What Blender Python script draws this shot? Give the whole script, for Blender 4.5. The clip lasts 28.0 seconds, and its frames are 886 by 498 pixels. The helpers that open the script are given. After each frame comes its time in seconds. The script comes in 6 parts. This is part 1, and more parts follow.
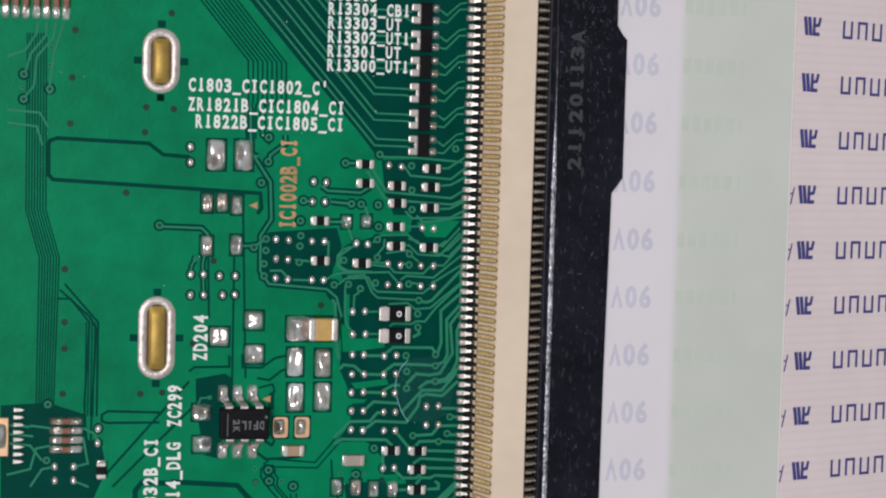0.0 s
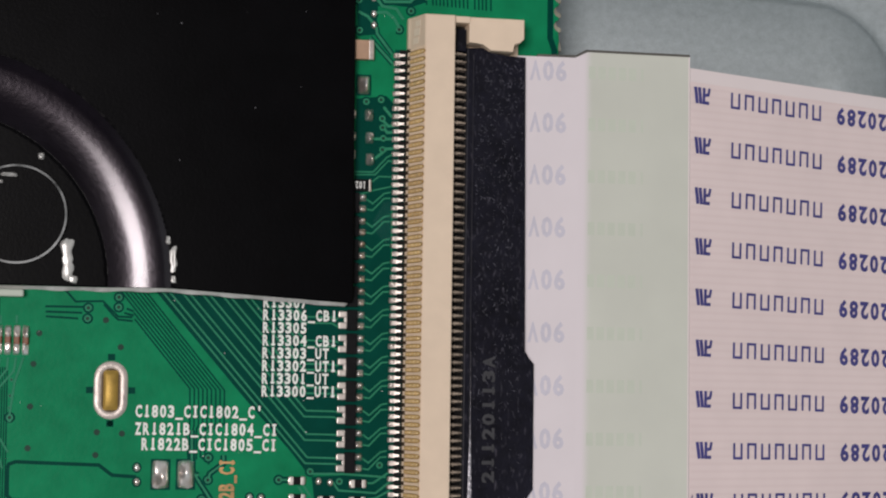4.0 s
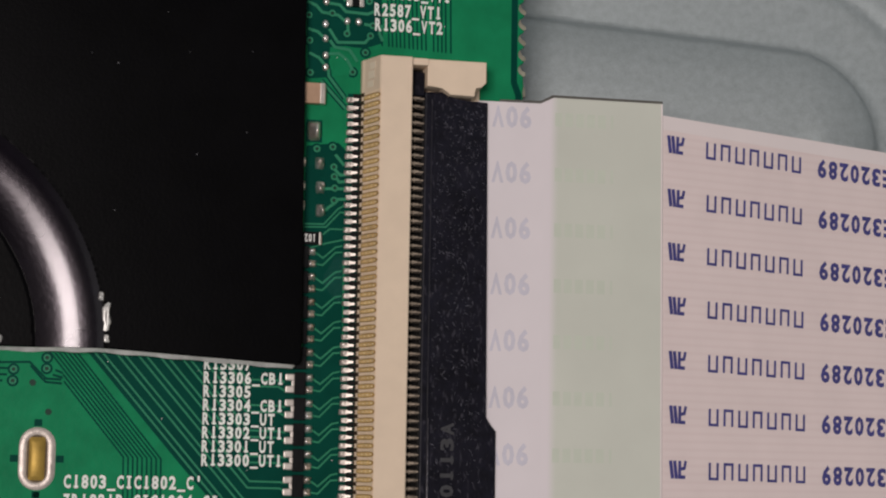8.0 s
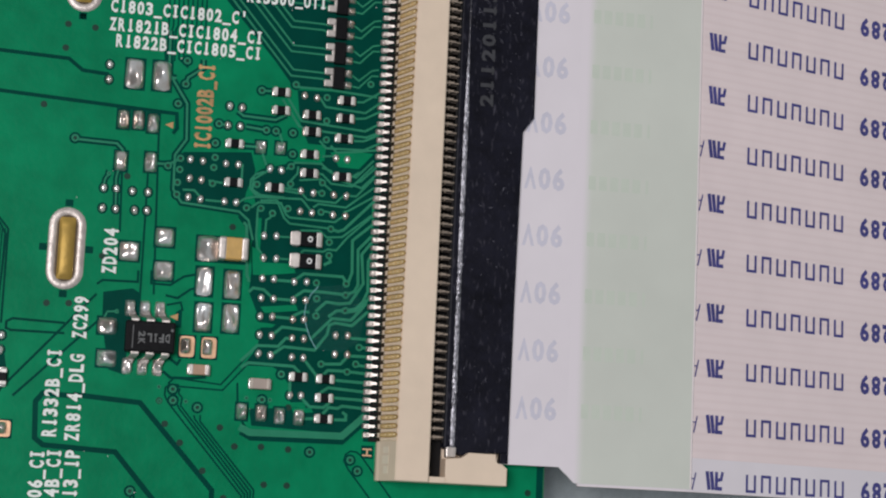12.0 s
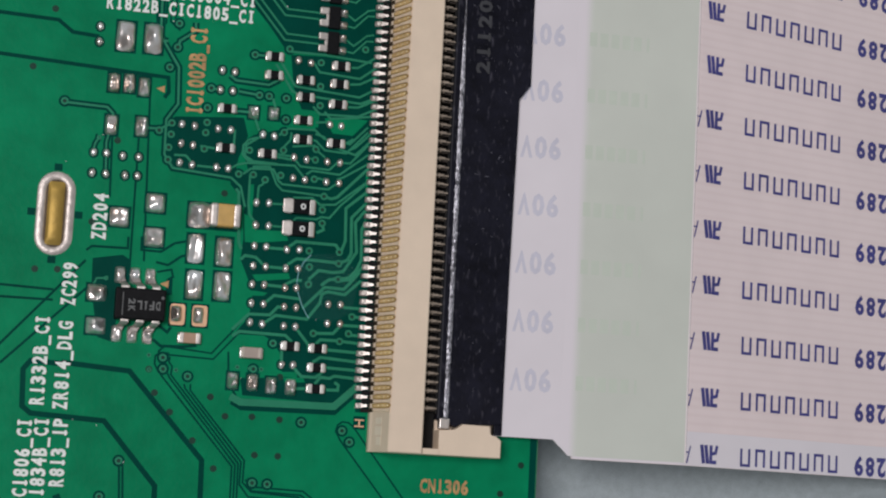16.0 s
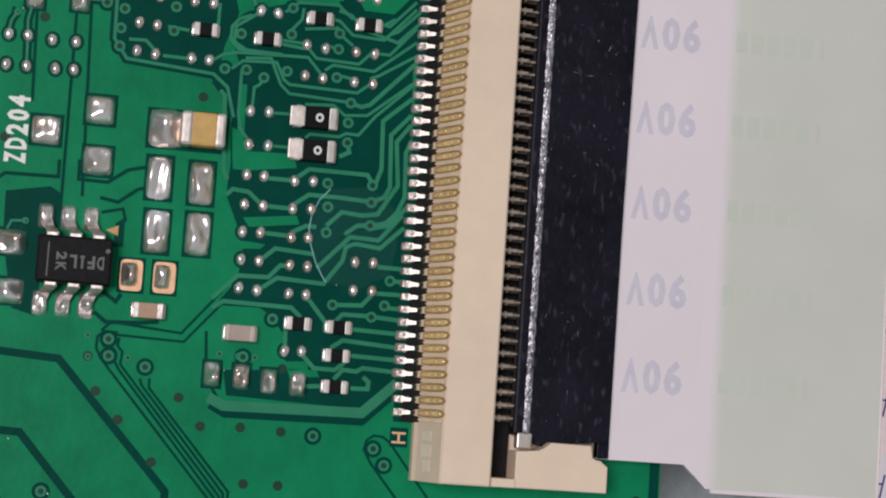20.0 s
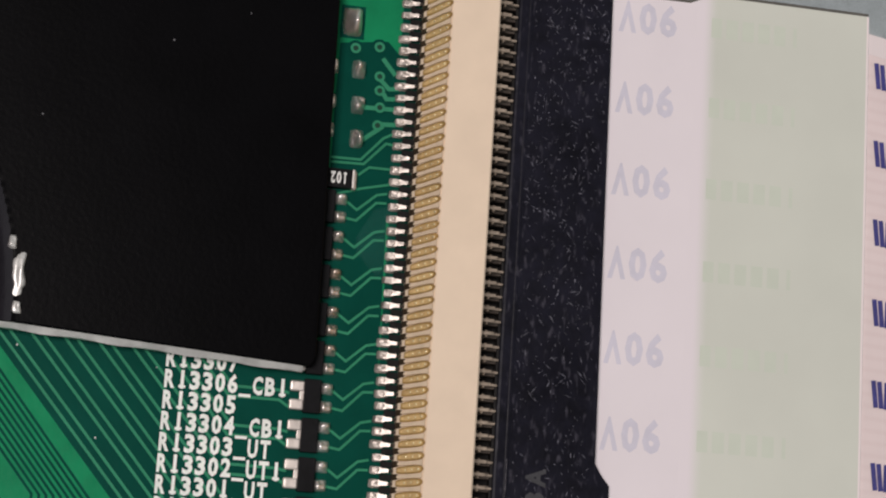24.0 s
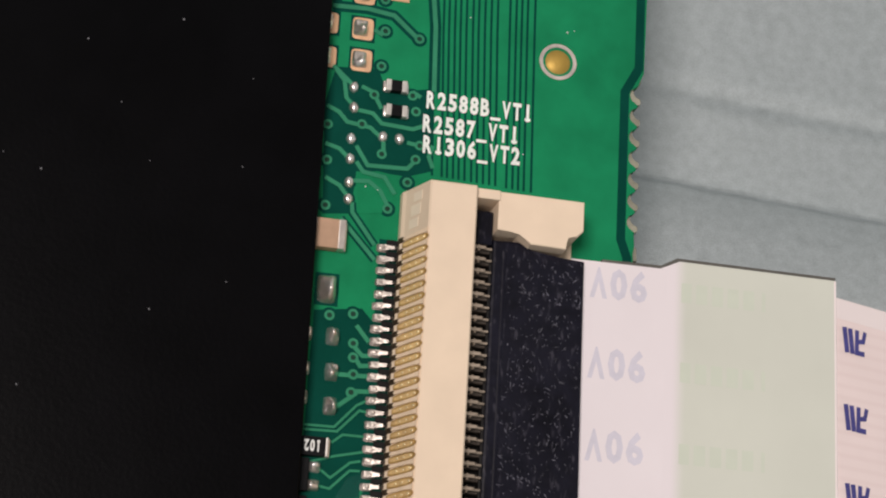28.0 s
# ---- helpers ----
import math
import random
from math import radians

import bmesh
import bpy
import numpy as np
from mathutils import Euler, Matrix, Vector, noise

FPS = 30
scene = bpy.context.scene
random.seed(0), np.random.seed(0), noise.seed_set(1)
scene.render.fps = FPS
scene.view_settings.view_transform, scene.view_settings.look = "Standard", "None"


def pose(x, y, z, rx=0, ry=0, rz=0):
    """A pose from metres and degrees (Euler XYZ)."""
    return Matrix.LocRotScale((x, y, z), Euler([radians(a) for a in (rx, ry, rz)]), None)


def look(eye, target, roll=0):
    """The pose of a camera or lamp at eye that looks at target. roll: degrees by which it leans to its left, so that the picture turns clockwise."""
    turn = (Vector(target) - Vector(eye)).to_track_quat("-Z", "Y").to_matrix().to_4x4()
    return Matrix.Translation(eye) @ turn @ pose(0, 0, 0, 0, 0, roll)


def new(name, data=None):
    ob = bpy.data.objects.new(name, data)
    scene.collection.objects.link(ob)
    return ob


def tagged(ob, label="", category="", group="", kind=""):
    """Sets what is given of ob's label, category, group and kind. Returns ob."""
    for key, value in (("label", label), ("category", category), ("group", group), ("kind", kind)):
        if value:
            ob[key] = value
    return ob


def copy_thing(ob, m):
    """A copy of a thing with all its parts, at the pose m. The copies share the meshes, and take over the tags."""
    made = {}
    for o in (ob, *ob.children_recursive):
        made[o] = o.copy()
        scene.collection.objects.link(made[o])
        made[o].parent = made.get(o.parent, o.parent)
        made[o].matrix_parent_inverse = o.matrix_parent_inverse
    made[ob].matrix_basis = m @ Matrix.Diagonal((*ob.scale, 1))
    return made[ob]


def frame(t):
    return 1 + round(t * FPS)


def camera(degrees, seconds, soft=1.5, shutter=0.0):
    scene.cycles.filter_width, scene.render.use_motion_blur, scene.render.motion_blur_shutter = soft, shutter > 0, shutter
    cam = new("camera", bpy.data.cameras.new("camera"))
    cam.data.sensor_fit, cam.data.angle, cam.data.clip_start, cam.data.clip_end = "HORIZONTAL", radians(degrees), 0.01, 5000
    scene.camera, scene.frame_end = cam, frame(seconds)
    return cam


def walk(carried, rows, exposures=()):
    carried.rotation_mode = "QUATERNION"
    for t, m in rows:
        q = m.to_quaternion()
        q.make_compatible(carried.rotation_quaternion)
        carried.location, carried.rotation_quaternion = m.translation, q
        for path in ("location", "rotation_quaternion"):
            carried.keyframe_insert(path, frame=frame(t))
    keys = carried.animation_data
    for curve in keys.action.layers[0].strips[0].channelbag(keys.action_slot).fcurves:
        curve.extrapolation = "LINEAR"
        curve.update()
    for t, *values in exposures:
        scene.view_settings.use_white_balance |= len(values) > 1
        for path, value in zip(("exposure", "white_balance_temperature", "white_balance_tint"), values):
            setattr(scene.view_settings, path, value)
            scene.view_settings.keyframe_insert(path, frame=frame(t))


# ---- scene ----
# ---- the camera and its way: seconds, place in metres, turn in degrees ----
PATH = [
    (0, -0.023834, 0.022412, 0.110085, -4.0976, -11.5424, 1.5966),
    (0.5, -0.023887, 0.021778, 0.112148, -3.7325, -11.6130, 1.4780),
    (1, -0.022935, 0.021542, 0.115224, -2.8843, -11.5343, 1.2417),
    (1.5, -0.025531, 0.024162, 0.117927, -1.7282, -12.6171, 0.9659),
    (2, -0.022897, 0.027222, 0.121569, -0.4311, -12.1798, 1.1702),
    (2.5, -0.021663, 0.026184, 0.123485, 2.4419, -10.9124, 0.7403),
    (3, -0.022338, 0.027507, 0.126029, 3.9034, -11.1249, 0.7610),
    (3.5, -0.021492, 0.025304, 0.124533, 4.2456, -11.1510, 0.7635),
    (5.5, -0.018609, 0.024912, 0.114731, 4.9529, -11.6708, 1.1397),
    (6, -0.017509, 0.024505, 0.111786, 5.8321, -11.9492, 1.1893),
    (6.5, -0.017750, 0.025816, 0.112697, 5.9966, -12.1843, 1.0682),
    (7, -0.018117, 0.026400, 0.114426, 6.1901, -12.3495, 0.9694),
    (7.5, -0.018543, 0.026426, 0.114515, 6.1922, -12.2748, 0.9595),
    (8, -0.018695, 0.025205, 0.114162, 6.3365, -12.3692, 0.9230),
    (8.5, -0.019156, 0.024304, 0.114027, 6.2671, -12.4404, 0.9037),
    (9, -0.019059, 0.023077, 0.113755, 6.5311, -12.5432, 0.8303),
    (9.5, -0.020127, 0.020005, 0.114547, 6.4255, -12.4832, 1.3566),
    (10, -0.020312, 0.014645, 0.113714, 6.2478, -12.7925, 1.3881),
    (10.5, -0.019521, 0.011521, 0.113169, 6.0793, -12.7808, 1.5212),
    (11, -0.020790, 0.009342, 0.112800, 6.2139, -12.9633, 1.7527),
    (11.5, -0.019121, 0.002256, 0.113032, 7.6180, -11.6344, 2.3905),
    (12, -0.018976, -0.005567, 0.110844, 7.9164, -12.2296, 2.5959),
    (12.5, -0.019219, -0.008873, 0.109974, 7.4210, -12.0141, 2.7047),
    (14.5, -0.019939, -0.006941, 0.108664, 6.6669, -12.8456, 2.9078),
    (15, -0.019501, -0.006849, 0.109131, 6.8640, -12.4815, 2.9546),
    (15.5, -0.019288, -0.007130, 0.109244, 7.1552, -12.4614, 2.9145),
    (16, -0.020329, -0.005442, 0.108938, 6.9077, -13.3315, 3.0049),
    (16.5, -0.018811, -0.007021, 0.108316, 6.8758, -13.7203, 3.0126),
    (17, -0.014630, -0.003395, 0.090363, 6.5645, -13.1401, 3.2926),
    (17.5, -0.013763, -0.003719, 0.084594, 6.6670, -12.9802, 3.3756),
    (18, -0.010289, -0.001162, 0.072375, 5.8431, -11.8568, 3.6712),
    (18.5, -0.010546, -0.001522, 0.072613, 5.3461, -10.6825, 3.8477),
    (19, -0.011790, -0.001774, 0.074213, 5.2951, -10.6864, 3.8811),
    (19.5, -0.011505, -0.000997, 0.074739, 5.1055, -10.2209, 3.9726),
    (20, -0.012301, -0.000473, 0.074350, 4.5445, -10.9083, 3.9248),
    (20.5, -0.012692, -0.000459, 0.074156, 5.4428, -11.1425, 4.0068),
    (21, -0.014394, 0.003311, 0.073556, 8.8969, -13.9870, 3.3605),
    (21.5, -0.015179, 0.003965, 0.074017, 11.6083, -14.9094, 2.8367),
    (23.5, -0.010258, 0.016954, 0.073805, 10.9078, -10.9292, 4.5610),
    (24, -0.012369, 0.021436, 0.073987, 10.5744, -11.9194, 3.6574),
    (24.5, -0.012235, 0.022475, 0.074329, 12.4749, -12.3749, 3.4806),
    (25, -0.011973, 0.022895, 0.074028, 13.4886, -12.9921, 3.3279),
    (25.5, -0.011734, 0.022914, 0.074368, 14.4244, -12.8137, 3.3451),
    (26, -0.012379, 0.023303, 0.074719, 16.0563, -12.9357, 3.2134),
    (26.5, -0.012652, 0.023587, 0.074852, 17.2144, -13.0745, 3.1748),
    (27, -0.012767, 0.023718, 0.074942, 17.4980, -13.1949, 3.1578),
    (27.5, -0.012746, 0.023369, 0.074638, 17.5006, -13.5176, 3.0158),
    (28, -0.013110, 0.023391, 0.074629, 17.0365, -13.0000, 3.2502),
]
EXPOSURES = [(0.0, -0.45, 6450, 7), (2.0, -0.54, 6550, 8), (3.5, -0.53, 6800, 9), (7.0, -0.72, 7200, 11), (9.0, -0.74, 7100, 11), (10.5, -0.53, 6700, 8), (12.0, -0.56, 6500, 7), (15.0, -0.6, 6450, 7), (17.0, -0.66, 6600, 8), (18.0, -0.57, 6600, 9), (20.0, -0.52, 6680, 11), (21.5, -0.56, 6700, 11), (24.0, -0.4, 7070, 11), (25.5, -0.53, 7200, 11), (27.0, -0.22, 7400, 11), (28.0, -0.18, 7300, 11)]
cam = camera(25.970, 28.0, soft=2.1)
walk(cam, [(t, pose(x, y, z, rx, ry, rz)) for t, x, y, z, rx, ry, rz in PATH], exposures=EXPOSURES)

# ---- light: one ceiling lamp and a pale room round the bench ----
MM = 0.001
world = bpy.data.worlds.new("room_light")
scene.world = world
world.use_nodes = True
world.node_tree.nodes["Background"].inputs[0].default_value = (0.86, 0.93, 1.0, 1)
world.node_tree.nodes["Background"].inputs[1].default_value = 0.5
lamp = bpy.data.lights.new("ceiling_lamp", "AREA")
lamp.shape, lamp.size, lamp.size_y = "RECTANGLE", 0.2, 0.22
lamp.energy, lamp.color = 4.63, (0.99, 0.95, 0.99)
lamp_ob = new("ceiling_lamp", lamp)
lamp_ob.matrix_world = look((-0.25, 0.03, 0.645), (0.0, 0.02, 0.0))


# ---- materials ----
def mat(name, col, rough=0.5, metal=0.0, var=0.12, grain=900.0, bump=0.0, bgrain=2500.0, coat=0.0, tint=None, spec=0.5, rvar=0.1):
    """A surface with two scales of colour variation, uneven gloss and fine relief; grains are in cycles a metre."""
    m = bpy.data.materials.new(name)
    m.use_nodes = True
    nt = m.node_tree
    b = nt.nodes["Principled BSDF"]
    geo = nt.nodes.new("ShaderNodeNewGeometry")
    big, fine = nt.nodes.new("ShaderNodeTexNoise"), nt.nodes.new("ShaderNodeTexNoise")
    big.inputs["Scale"].default_value, fine.inputs["Scale"].default_value = grain * 0.16, grain
    big.inputs["Detail"].default_value, fine.inputs["Detail"].default_value = 3, 4
    for n in (big, fine):
        nt.links.new(geo.outputs["Position"], n.inputs["Vector"])
    add = nt.nodes.new("ShaderNodeMath")
    add.operation = "ADD"
    nt.links.new(big.outputs["Fac"], add.inputs[0])
    nt.links.new(fine.outputs["Fac"], add.inputs[1])
    ramp = nt.nodes.new("ShaderNodeMapRange")
    ramp.inputs["From Min"].default_value, ramp.inputs["From Max"].default_value = 0.65, 1.35
    nt.links.new(add.outputs[0], ramp.inputs["Value"])
    mix = nt.nodes.new("ShaderNodeMix")
    mix.data_type = "RGBA"
    dark = tint or [c * (1 - var) for c in col]
    light = [min(1, c * (1 + var)) for c in col]
    mix.inputs[6].default_value, mix.inputs[7].default_value = (*dark, 1), (*light, 1)
    nt.links.new(ramp.outputs["Result"], mix.inputs[0])
    nt.links.new(mix.outputs[2], b.inputs["Base Color"])
    rr = nt.nodes.new("ShaderNodeMapRange")
    rr.inputs["To Min"].default_value, rr.inputs["To Max"].default_value = max(0.02, rough - rvar), min(1, rough + rvar)
    nt.links.new(big.outputs["Fac"], rr.inputs["Value"])
    nt.links.new(rr.outputs["Result"], b.inputs["Roughness"])
    b.inputs["Metallic"].default_value = metal
    b.inputs["Specular IOR Level"].default_value = spec
    b.inputs["Coat Weight"].default_value = coat
    b.inputs["Coat Roughness"].default_value = 0.15
    if bump:
        tex = nt.nodes.new("ShaderNodeTexNoise")
        tex.inputs["Scale"].default_value, tex.inputs["Detail"].default_value = bgrain, 3
        nt.links.new(geo.outputs["Position"], tex.inputs["Vector"])
        bn = nt.nodes.new("ShaderNodeBump")
        bn.inputs["Strength"].default_value, bn.inputs["Distance"].default_value = bump, 0.00005
        nt.links.new(tex.outputs["Fac"], bn.inputs["Height"])
        nt.links.new(bn.outputs["Normal"], b.inputs["Normal"])
    return m


def scuffed_black(name):
    """Blue-black nylon with fine pale scuffs drawn out lengthwise."""
    m = mat(name, (0.007, 0.007, 0.013), 0.42, 0, 0.5, 1600, 0.35, 4200, spec=0.12)
    nt = m.node_tree
    b = nt.nodes["Principled BSDF"]
    geo, stretch, tex, rng, mix = (nt.nodes.new("ShaderNode" + k) for k in ("NewGeometry", "Mapping", "TexNoise", "MapRange", "Mix"))
    stretch.inputs["Scale"].default_value = (4200, 1500, 2000)
    stretch.inputs["Rotation"].default_value = (0, 0, 0.35)
    nt.links.new(geo.outputs["Position"], stretch.inputs["Vector"])
    tex.inputs["Scale"].default_value, tex.inputs["Detail"].default_value = 1.0, 4
    nt.links.new(stretch.outputs[0], tex.inputs["Vector"])
    rng.inputs["From Min"].default_value, rng.inputs["From Max"].default_value = 0.58, 0.8
    rng.inputs["To Max"].default_value = 0.8
    nt.links.new(tex.outputs["Fac"], rng.inputs["Value"])
    mix.data_type = "RGBA"
    nt.links.new(b.inputs["Base Color"].links[0].from_socket, mix.inputs[6])
    mix.inputs[7].default_value = (0.07, 0.066, 0.085, 1)
    nt.links.new(rng.outputs["Result"], mix.inputs[0])
    nt.links.new(mix.outputs[2], b.inputs["Base Color"])
    return m


mask_pour = mat("green_mask_over_copper", (0.002, 0.198, 0.084), 0.42, 0, 0.2, 700, 0.35, 3000, spec=0.06)
mask_trace = mat("green_mask_over_trace", (0.028, 0.215, 0.12), 0.4, 0, 0.12, 900, 0.2, 4000, spec=0.06)
mask_bare = mat("green_mask_over_laminate", (0.0003, 0.053, 0.038), 0.42, 0, 0.14, 800, 0.2, 4000, spec=0.03)
mask_hole = mat("dark_tented_hole", (0.001, 0.035, 0.02), 0.5, 0, 0.2, 1500, spec=0.25)
laminate = mat("cut_laminate_edge", (0.03, 0.16, 0.07), 0.8, 0, 0.25, 3000, 0.4)
silk = mat("white_silkscreen_ink", (0.78, 0.8, 0.76), 0.7, 0, 0.1, 4000, 0.3, 8000)
copper_ink = mat("bare_copper_lettering", (0.45, 0.26, 0.11), 0.5, 0.3, 0.4, 2500, 0.3)
copper = mat("bare_copper_land", (0.74, 0.45, 0.27), 0.45, 0.4, 0.15, 2500, 0.3)
solder = mat("solder", (0.97, 0.88, 0.8), 0.3, 0.86, 0.35, 1500, 0.12, 1800, tint=(0.56, 0.44, 0.36), rvar=0.12)
leg_tin = mat("dull_tinned_leg", (0.56, 0.5, 0.46), 0.38, 0.9, 0.3, 2600, 0.6, 2600)
tin = mat("tinned_terminal", (0.72, 0.65, 0.6), 0.36, 0.8, 0.18, 2200, 0.25, 3000)
tin_ring = mat("tinned_hole_rim", (0.57, 0.5, 0.46), 0.45, 0.55, 0.22, 2200, 0.8, 2600)
brass = mat("brass_in_hole", (0.42, 0.27, 0.06), 0.5, 0.5, 0.3, 900, 0.4, 2500)
gold = mat("brown_gold_contact", (0.46, 0.27, 0.09), 0.36, 0.1, 0.3, 3500, 0.6, 4500)
gold_bright = mat("bright_gold_face", (0.84, 0.53, 0.25), 0.34, 0.08, 0.3, 3000, 0.8, 4500)
# the bar's ivory in a lighter tone
web_ivory = mat("light_ivory_nylon", (0.84, 0.65, 0.48), 0.5, 0, 0.1, 2500, 0.2, 5000)
slot_brown = mat("brown_gap", (0.05, 0.03, 0.016), 0.5, 0.2, 0.4, 3000, 0.4, 6000)
gold_tip = mat("bright_gold_tip", (0.95, 0.78, 0.5), 0.3, 0.5, 0.15, 3000)
steel_contact = mat("tinned_contact", (0.38, 0.34, 0.31), 0.4, 0.85, 0.25, 3000, 0.6, 5000)
foot_tin = mat("dull_solder_foot", (0.5, 0.44, 0.4), 0.4, 0.76, 0.25, 3000, 0.8, 4500)
dull_contact = mat("grey_spring_contact", (0.36, 0.29, 0.23), 0.38, 0.5, 0.35, 3000, 0.5, 6000)
# contact metal darkened for the shade at necks and lower blades
shaded_blade = mat("shaded_contact_metal", (0.09, 0.072, 0.06), 0.45, 0.4, 0.4, 3000)
web_pale = mat("pale_nylon_window", (0.8, 0.68, 0.54), 0.55, 0, 0.05, 900, 0.12, 5000)
ivory = mat("ivory_nylon", (0.74, 0.59, 0.45), 0.55, 0, 0.05, 900, 0.12, 5000)
lock_black = scuffed_black("black_nylon")
# black nylon of the lock's lip; also paints shade in the slots
groove_and_shade = mat("black_nylon_and_shade", (0.006, 0.005, 0.005), 0.6, 0, 0.4, 1600, 0.5, 4000, spec=0.2)
chip_black = mat("black_chip_body", (0.006, 0.006, 0.007), 0.45, 0, 0.4, 3000, 0.12, 6000, spec=0.1)
ceramic_white = mat("white_chip_end", (0.62, 0.59, 0.55), 0.4, 0.5, 0.15, 3000, 0.4)
cap_tan = mat("tan_ceramic_body", (0.56, 0.34, 0.1), 0.45, 0, 0.12, 2600, 0.3)
cap_brown = mat("brown_ceramic_body", (0.42, 0.26, 0.17), 0.5, 0, 0.12, 2600, 0.3)
mark_white = mat("white_chip_print", (0.7, 0.7, 0.68), 0.6, 0, 0.1, 3000)
mark_grey = mat("grey_laser_mark", (0.13, 0.13, 0.13), 0.7, 0, 0.2, 3000)
plate_black = mat("black_painted_steel", (0.0018, 0.0017, 0.0022), 0.3, 0, 0.3, 500, 0.12, 5000, spec=0.065, rvar=0.05)
rib_black = mat("glossy_black_rib", (0.004, 0.003, 0.005), 0.27, 0, 0.5, 900, 0.3, 2600, spec=0.45, rvar=0.06, coat=0.5)
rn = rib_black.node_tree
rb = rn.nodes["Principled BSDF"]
fade_geo, fade_axis, fade_coat, fade_spec = (rn.nodes.new("ShaderNode" + k) for k in ("NewGeometry", "SeparateXYZ", "MapRange", "MapRange"))
rn.links.new(fade_geo.outputs["Position"], fade_axis.inputs[0])
# highlight placed by gloss: strong at the lower end, fading along the arc
for node, low, high, socket in ((fade_coat, 0.7, 0.0, "Coat Weight"), (fade_spec, 0.5, 0.12, "Specular IOR Level")):
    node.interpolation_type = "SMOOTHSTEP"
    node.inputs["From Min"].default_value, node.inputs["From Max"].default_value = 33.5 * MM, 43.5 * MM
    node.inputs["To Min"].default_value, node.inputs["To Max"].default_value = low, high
    rn.links.new(fade_axis.outputs["Y"], node.inputs["Value"])
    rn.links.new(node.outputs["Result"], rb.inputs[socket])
# purple sheen put in as a reflection tint
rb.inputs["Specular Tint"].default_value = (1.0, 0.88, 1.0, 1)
bare_edge = mat("bare_steel_edge", (0.62, 0.61, 0.59), 0.4, 0.6, 0.35, 1200, 0.7, 2500)
chassis_grey = mat("galvanised_steel_sheet", (0.385, 0.43, 0.445), 0.44, 0.5, 0.14, 12000, 0.6, 20000)
cable_white = mat("white_cable_end", (0.745, 0.685, 0.715), 0.45, 0, 0.03, 400, 0.05, 900, coat=0.15)
ink_blue = mat("blue_cable_ink", (0.05, 0.048, 0.21), 0.6, 0, 0.2, 3000)
ink_faint = mat("faint_blue_ink", (0.585, 0.56, 0.64), 0.6, 0, 0.06, 2500)
ink_ghost = mat("ghost_print", (0.555, 0.595, 0.51), 0.5, 0, 0.03, 1500)
barrel_brown = mat("red_brown_element", (0.2, 0.075, 0.035), 0.45, 0, 0.25, 3000)
well_brown = mat("dark_brown_well", (0.06, 0.035, 0.012), 0.5, 0.2, 0.3, 2500)
white_plastic = mat("pale_plastic", (0.45, 0.5, 0.43), 0.5, 0, 0.06, 900)


def cable_stripes(name):
    """Pale pink cable skin with the darker lines of the flat conductors under it, half a millimetre apart."""
    m = mat(name, (0.8, 0.67, 0.66), 0.42, 0, 0.04, 500, 0.06, 1500, coat=0.15)
    nt = m.node_tree
    b = nt.nodes["Principled BSDF"]
    geo, sep, wave = nt.nodes.new("ShaderNodeNewGeometry"), nt.nodes.new("ShaderNodeSeparateXYZ"), nt.nodes.new("ShaderNodeMath")
    nt.links.new(geo.outputs["Position"], sep.inputs[0])
    sc = nt.nodes.new("ShaderNodeMath")
    sc.operation, sc.inputs[1].default_value = "MULTIPLY", 2 * math.pi / (0.5 * MM)
    nt.links.new(sep.outputs["Y"], sc.inputs[0])
    wave.operation = "SINE"
    nt.links.new(sc.outputs[0], wave.inputs[0])
    rng = nt.nodes.new("ShaderNodeMapRange")
    rng.inputs["From Min"].default_value, rng.inputs["From Max"].default_value = -0.2, 1.0
    rng.inputs["To Max"].default_value = 0.19
    nt.links.new(wave.outputs[0], rng.inputs["Value"])
    mix = nt.nodes.new("ShaderNodeMix")
    mix.data_type = "RGBA"
    src = b.inputs["Base Color"].links[0].from_socket
    nt.links.new(src, mix.inputs[6])
    mix.inputs[7].default_value = (0.66, 0.5, 0.49, 1)
    nt.links.new(rng.outputs["Result"], mix.inputs[0])
    nt.links.new(mix.outputs[2], b.inputs["Base Color"])
    return m


def dyed_film(name):
    """Pale green film whose dye thins out softly towards the white end of the cable."""
    m = mat(name, (0.595, 0.61, 0.545), 0.4, 0, 0.05, 260, 0.06, 900, coat=0.15)
    nt = m.node_tree
    b = nt.nodes["Principled BSDF"]
    geo, sep, rng, mix = (nt.nodes.new("ShaderNode" + k) for k in ("NewGeometry", "SeparateXYZ", "MapRange", "Mix"))
    nt.links.new(geo.outputs["Position"], sep.inputs[0])
    nt.links.new(sep.outputs["X"], rng.inputs["Value"])
    rng.inputs["From Min"].default_value, rng.inputs["From Max"].default_value = 12.45 * MM, 13.15 * MM
    rng.interpolation_type = "SMOOTHSTEP"
    mix.data_type = "RGBA"
    nt.links.new(b.inputs["Base Color"].links[0].from_socket, mix.inputs[7])
    mix.inputs[6].default_value = (0.745, 0.685, 0.715, 1)
    nt.links.new(rng.outputs["Result"], mix.inputs[0])
    nt.links.new(mix.outputs[2], b.inputs["Base Color"])
    return m


film_green = dyed_film("pale_green_stiffener_film")
border_white = mat("pale_cable_border", (0.8, 0.71, 0.71), 0.45, 0, 0.03, 400, 0.05, 900, coat=0.15)
# for the dark strips; beside the stiffener's rim it paints shade
strip_dark = mat("dark_edge_strip", (0.09, 0.085, 0.075), 0.6, 0, 0.2, 2500)
cable_pink = cable_stripes("pink_striped_cable")


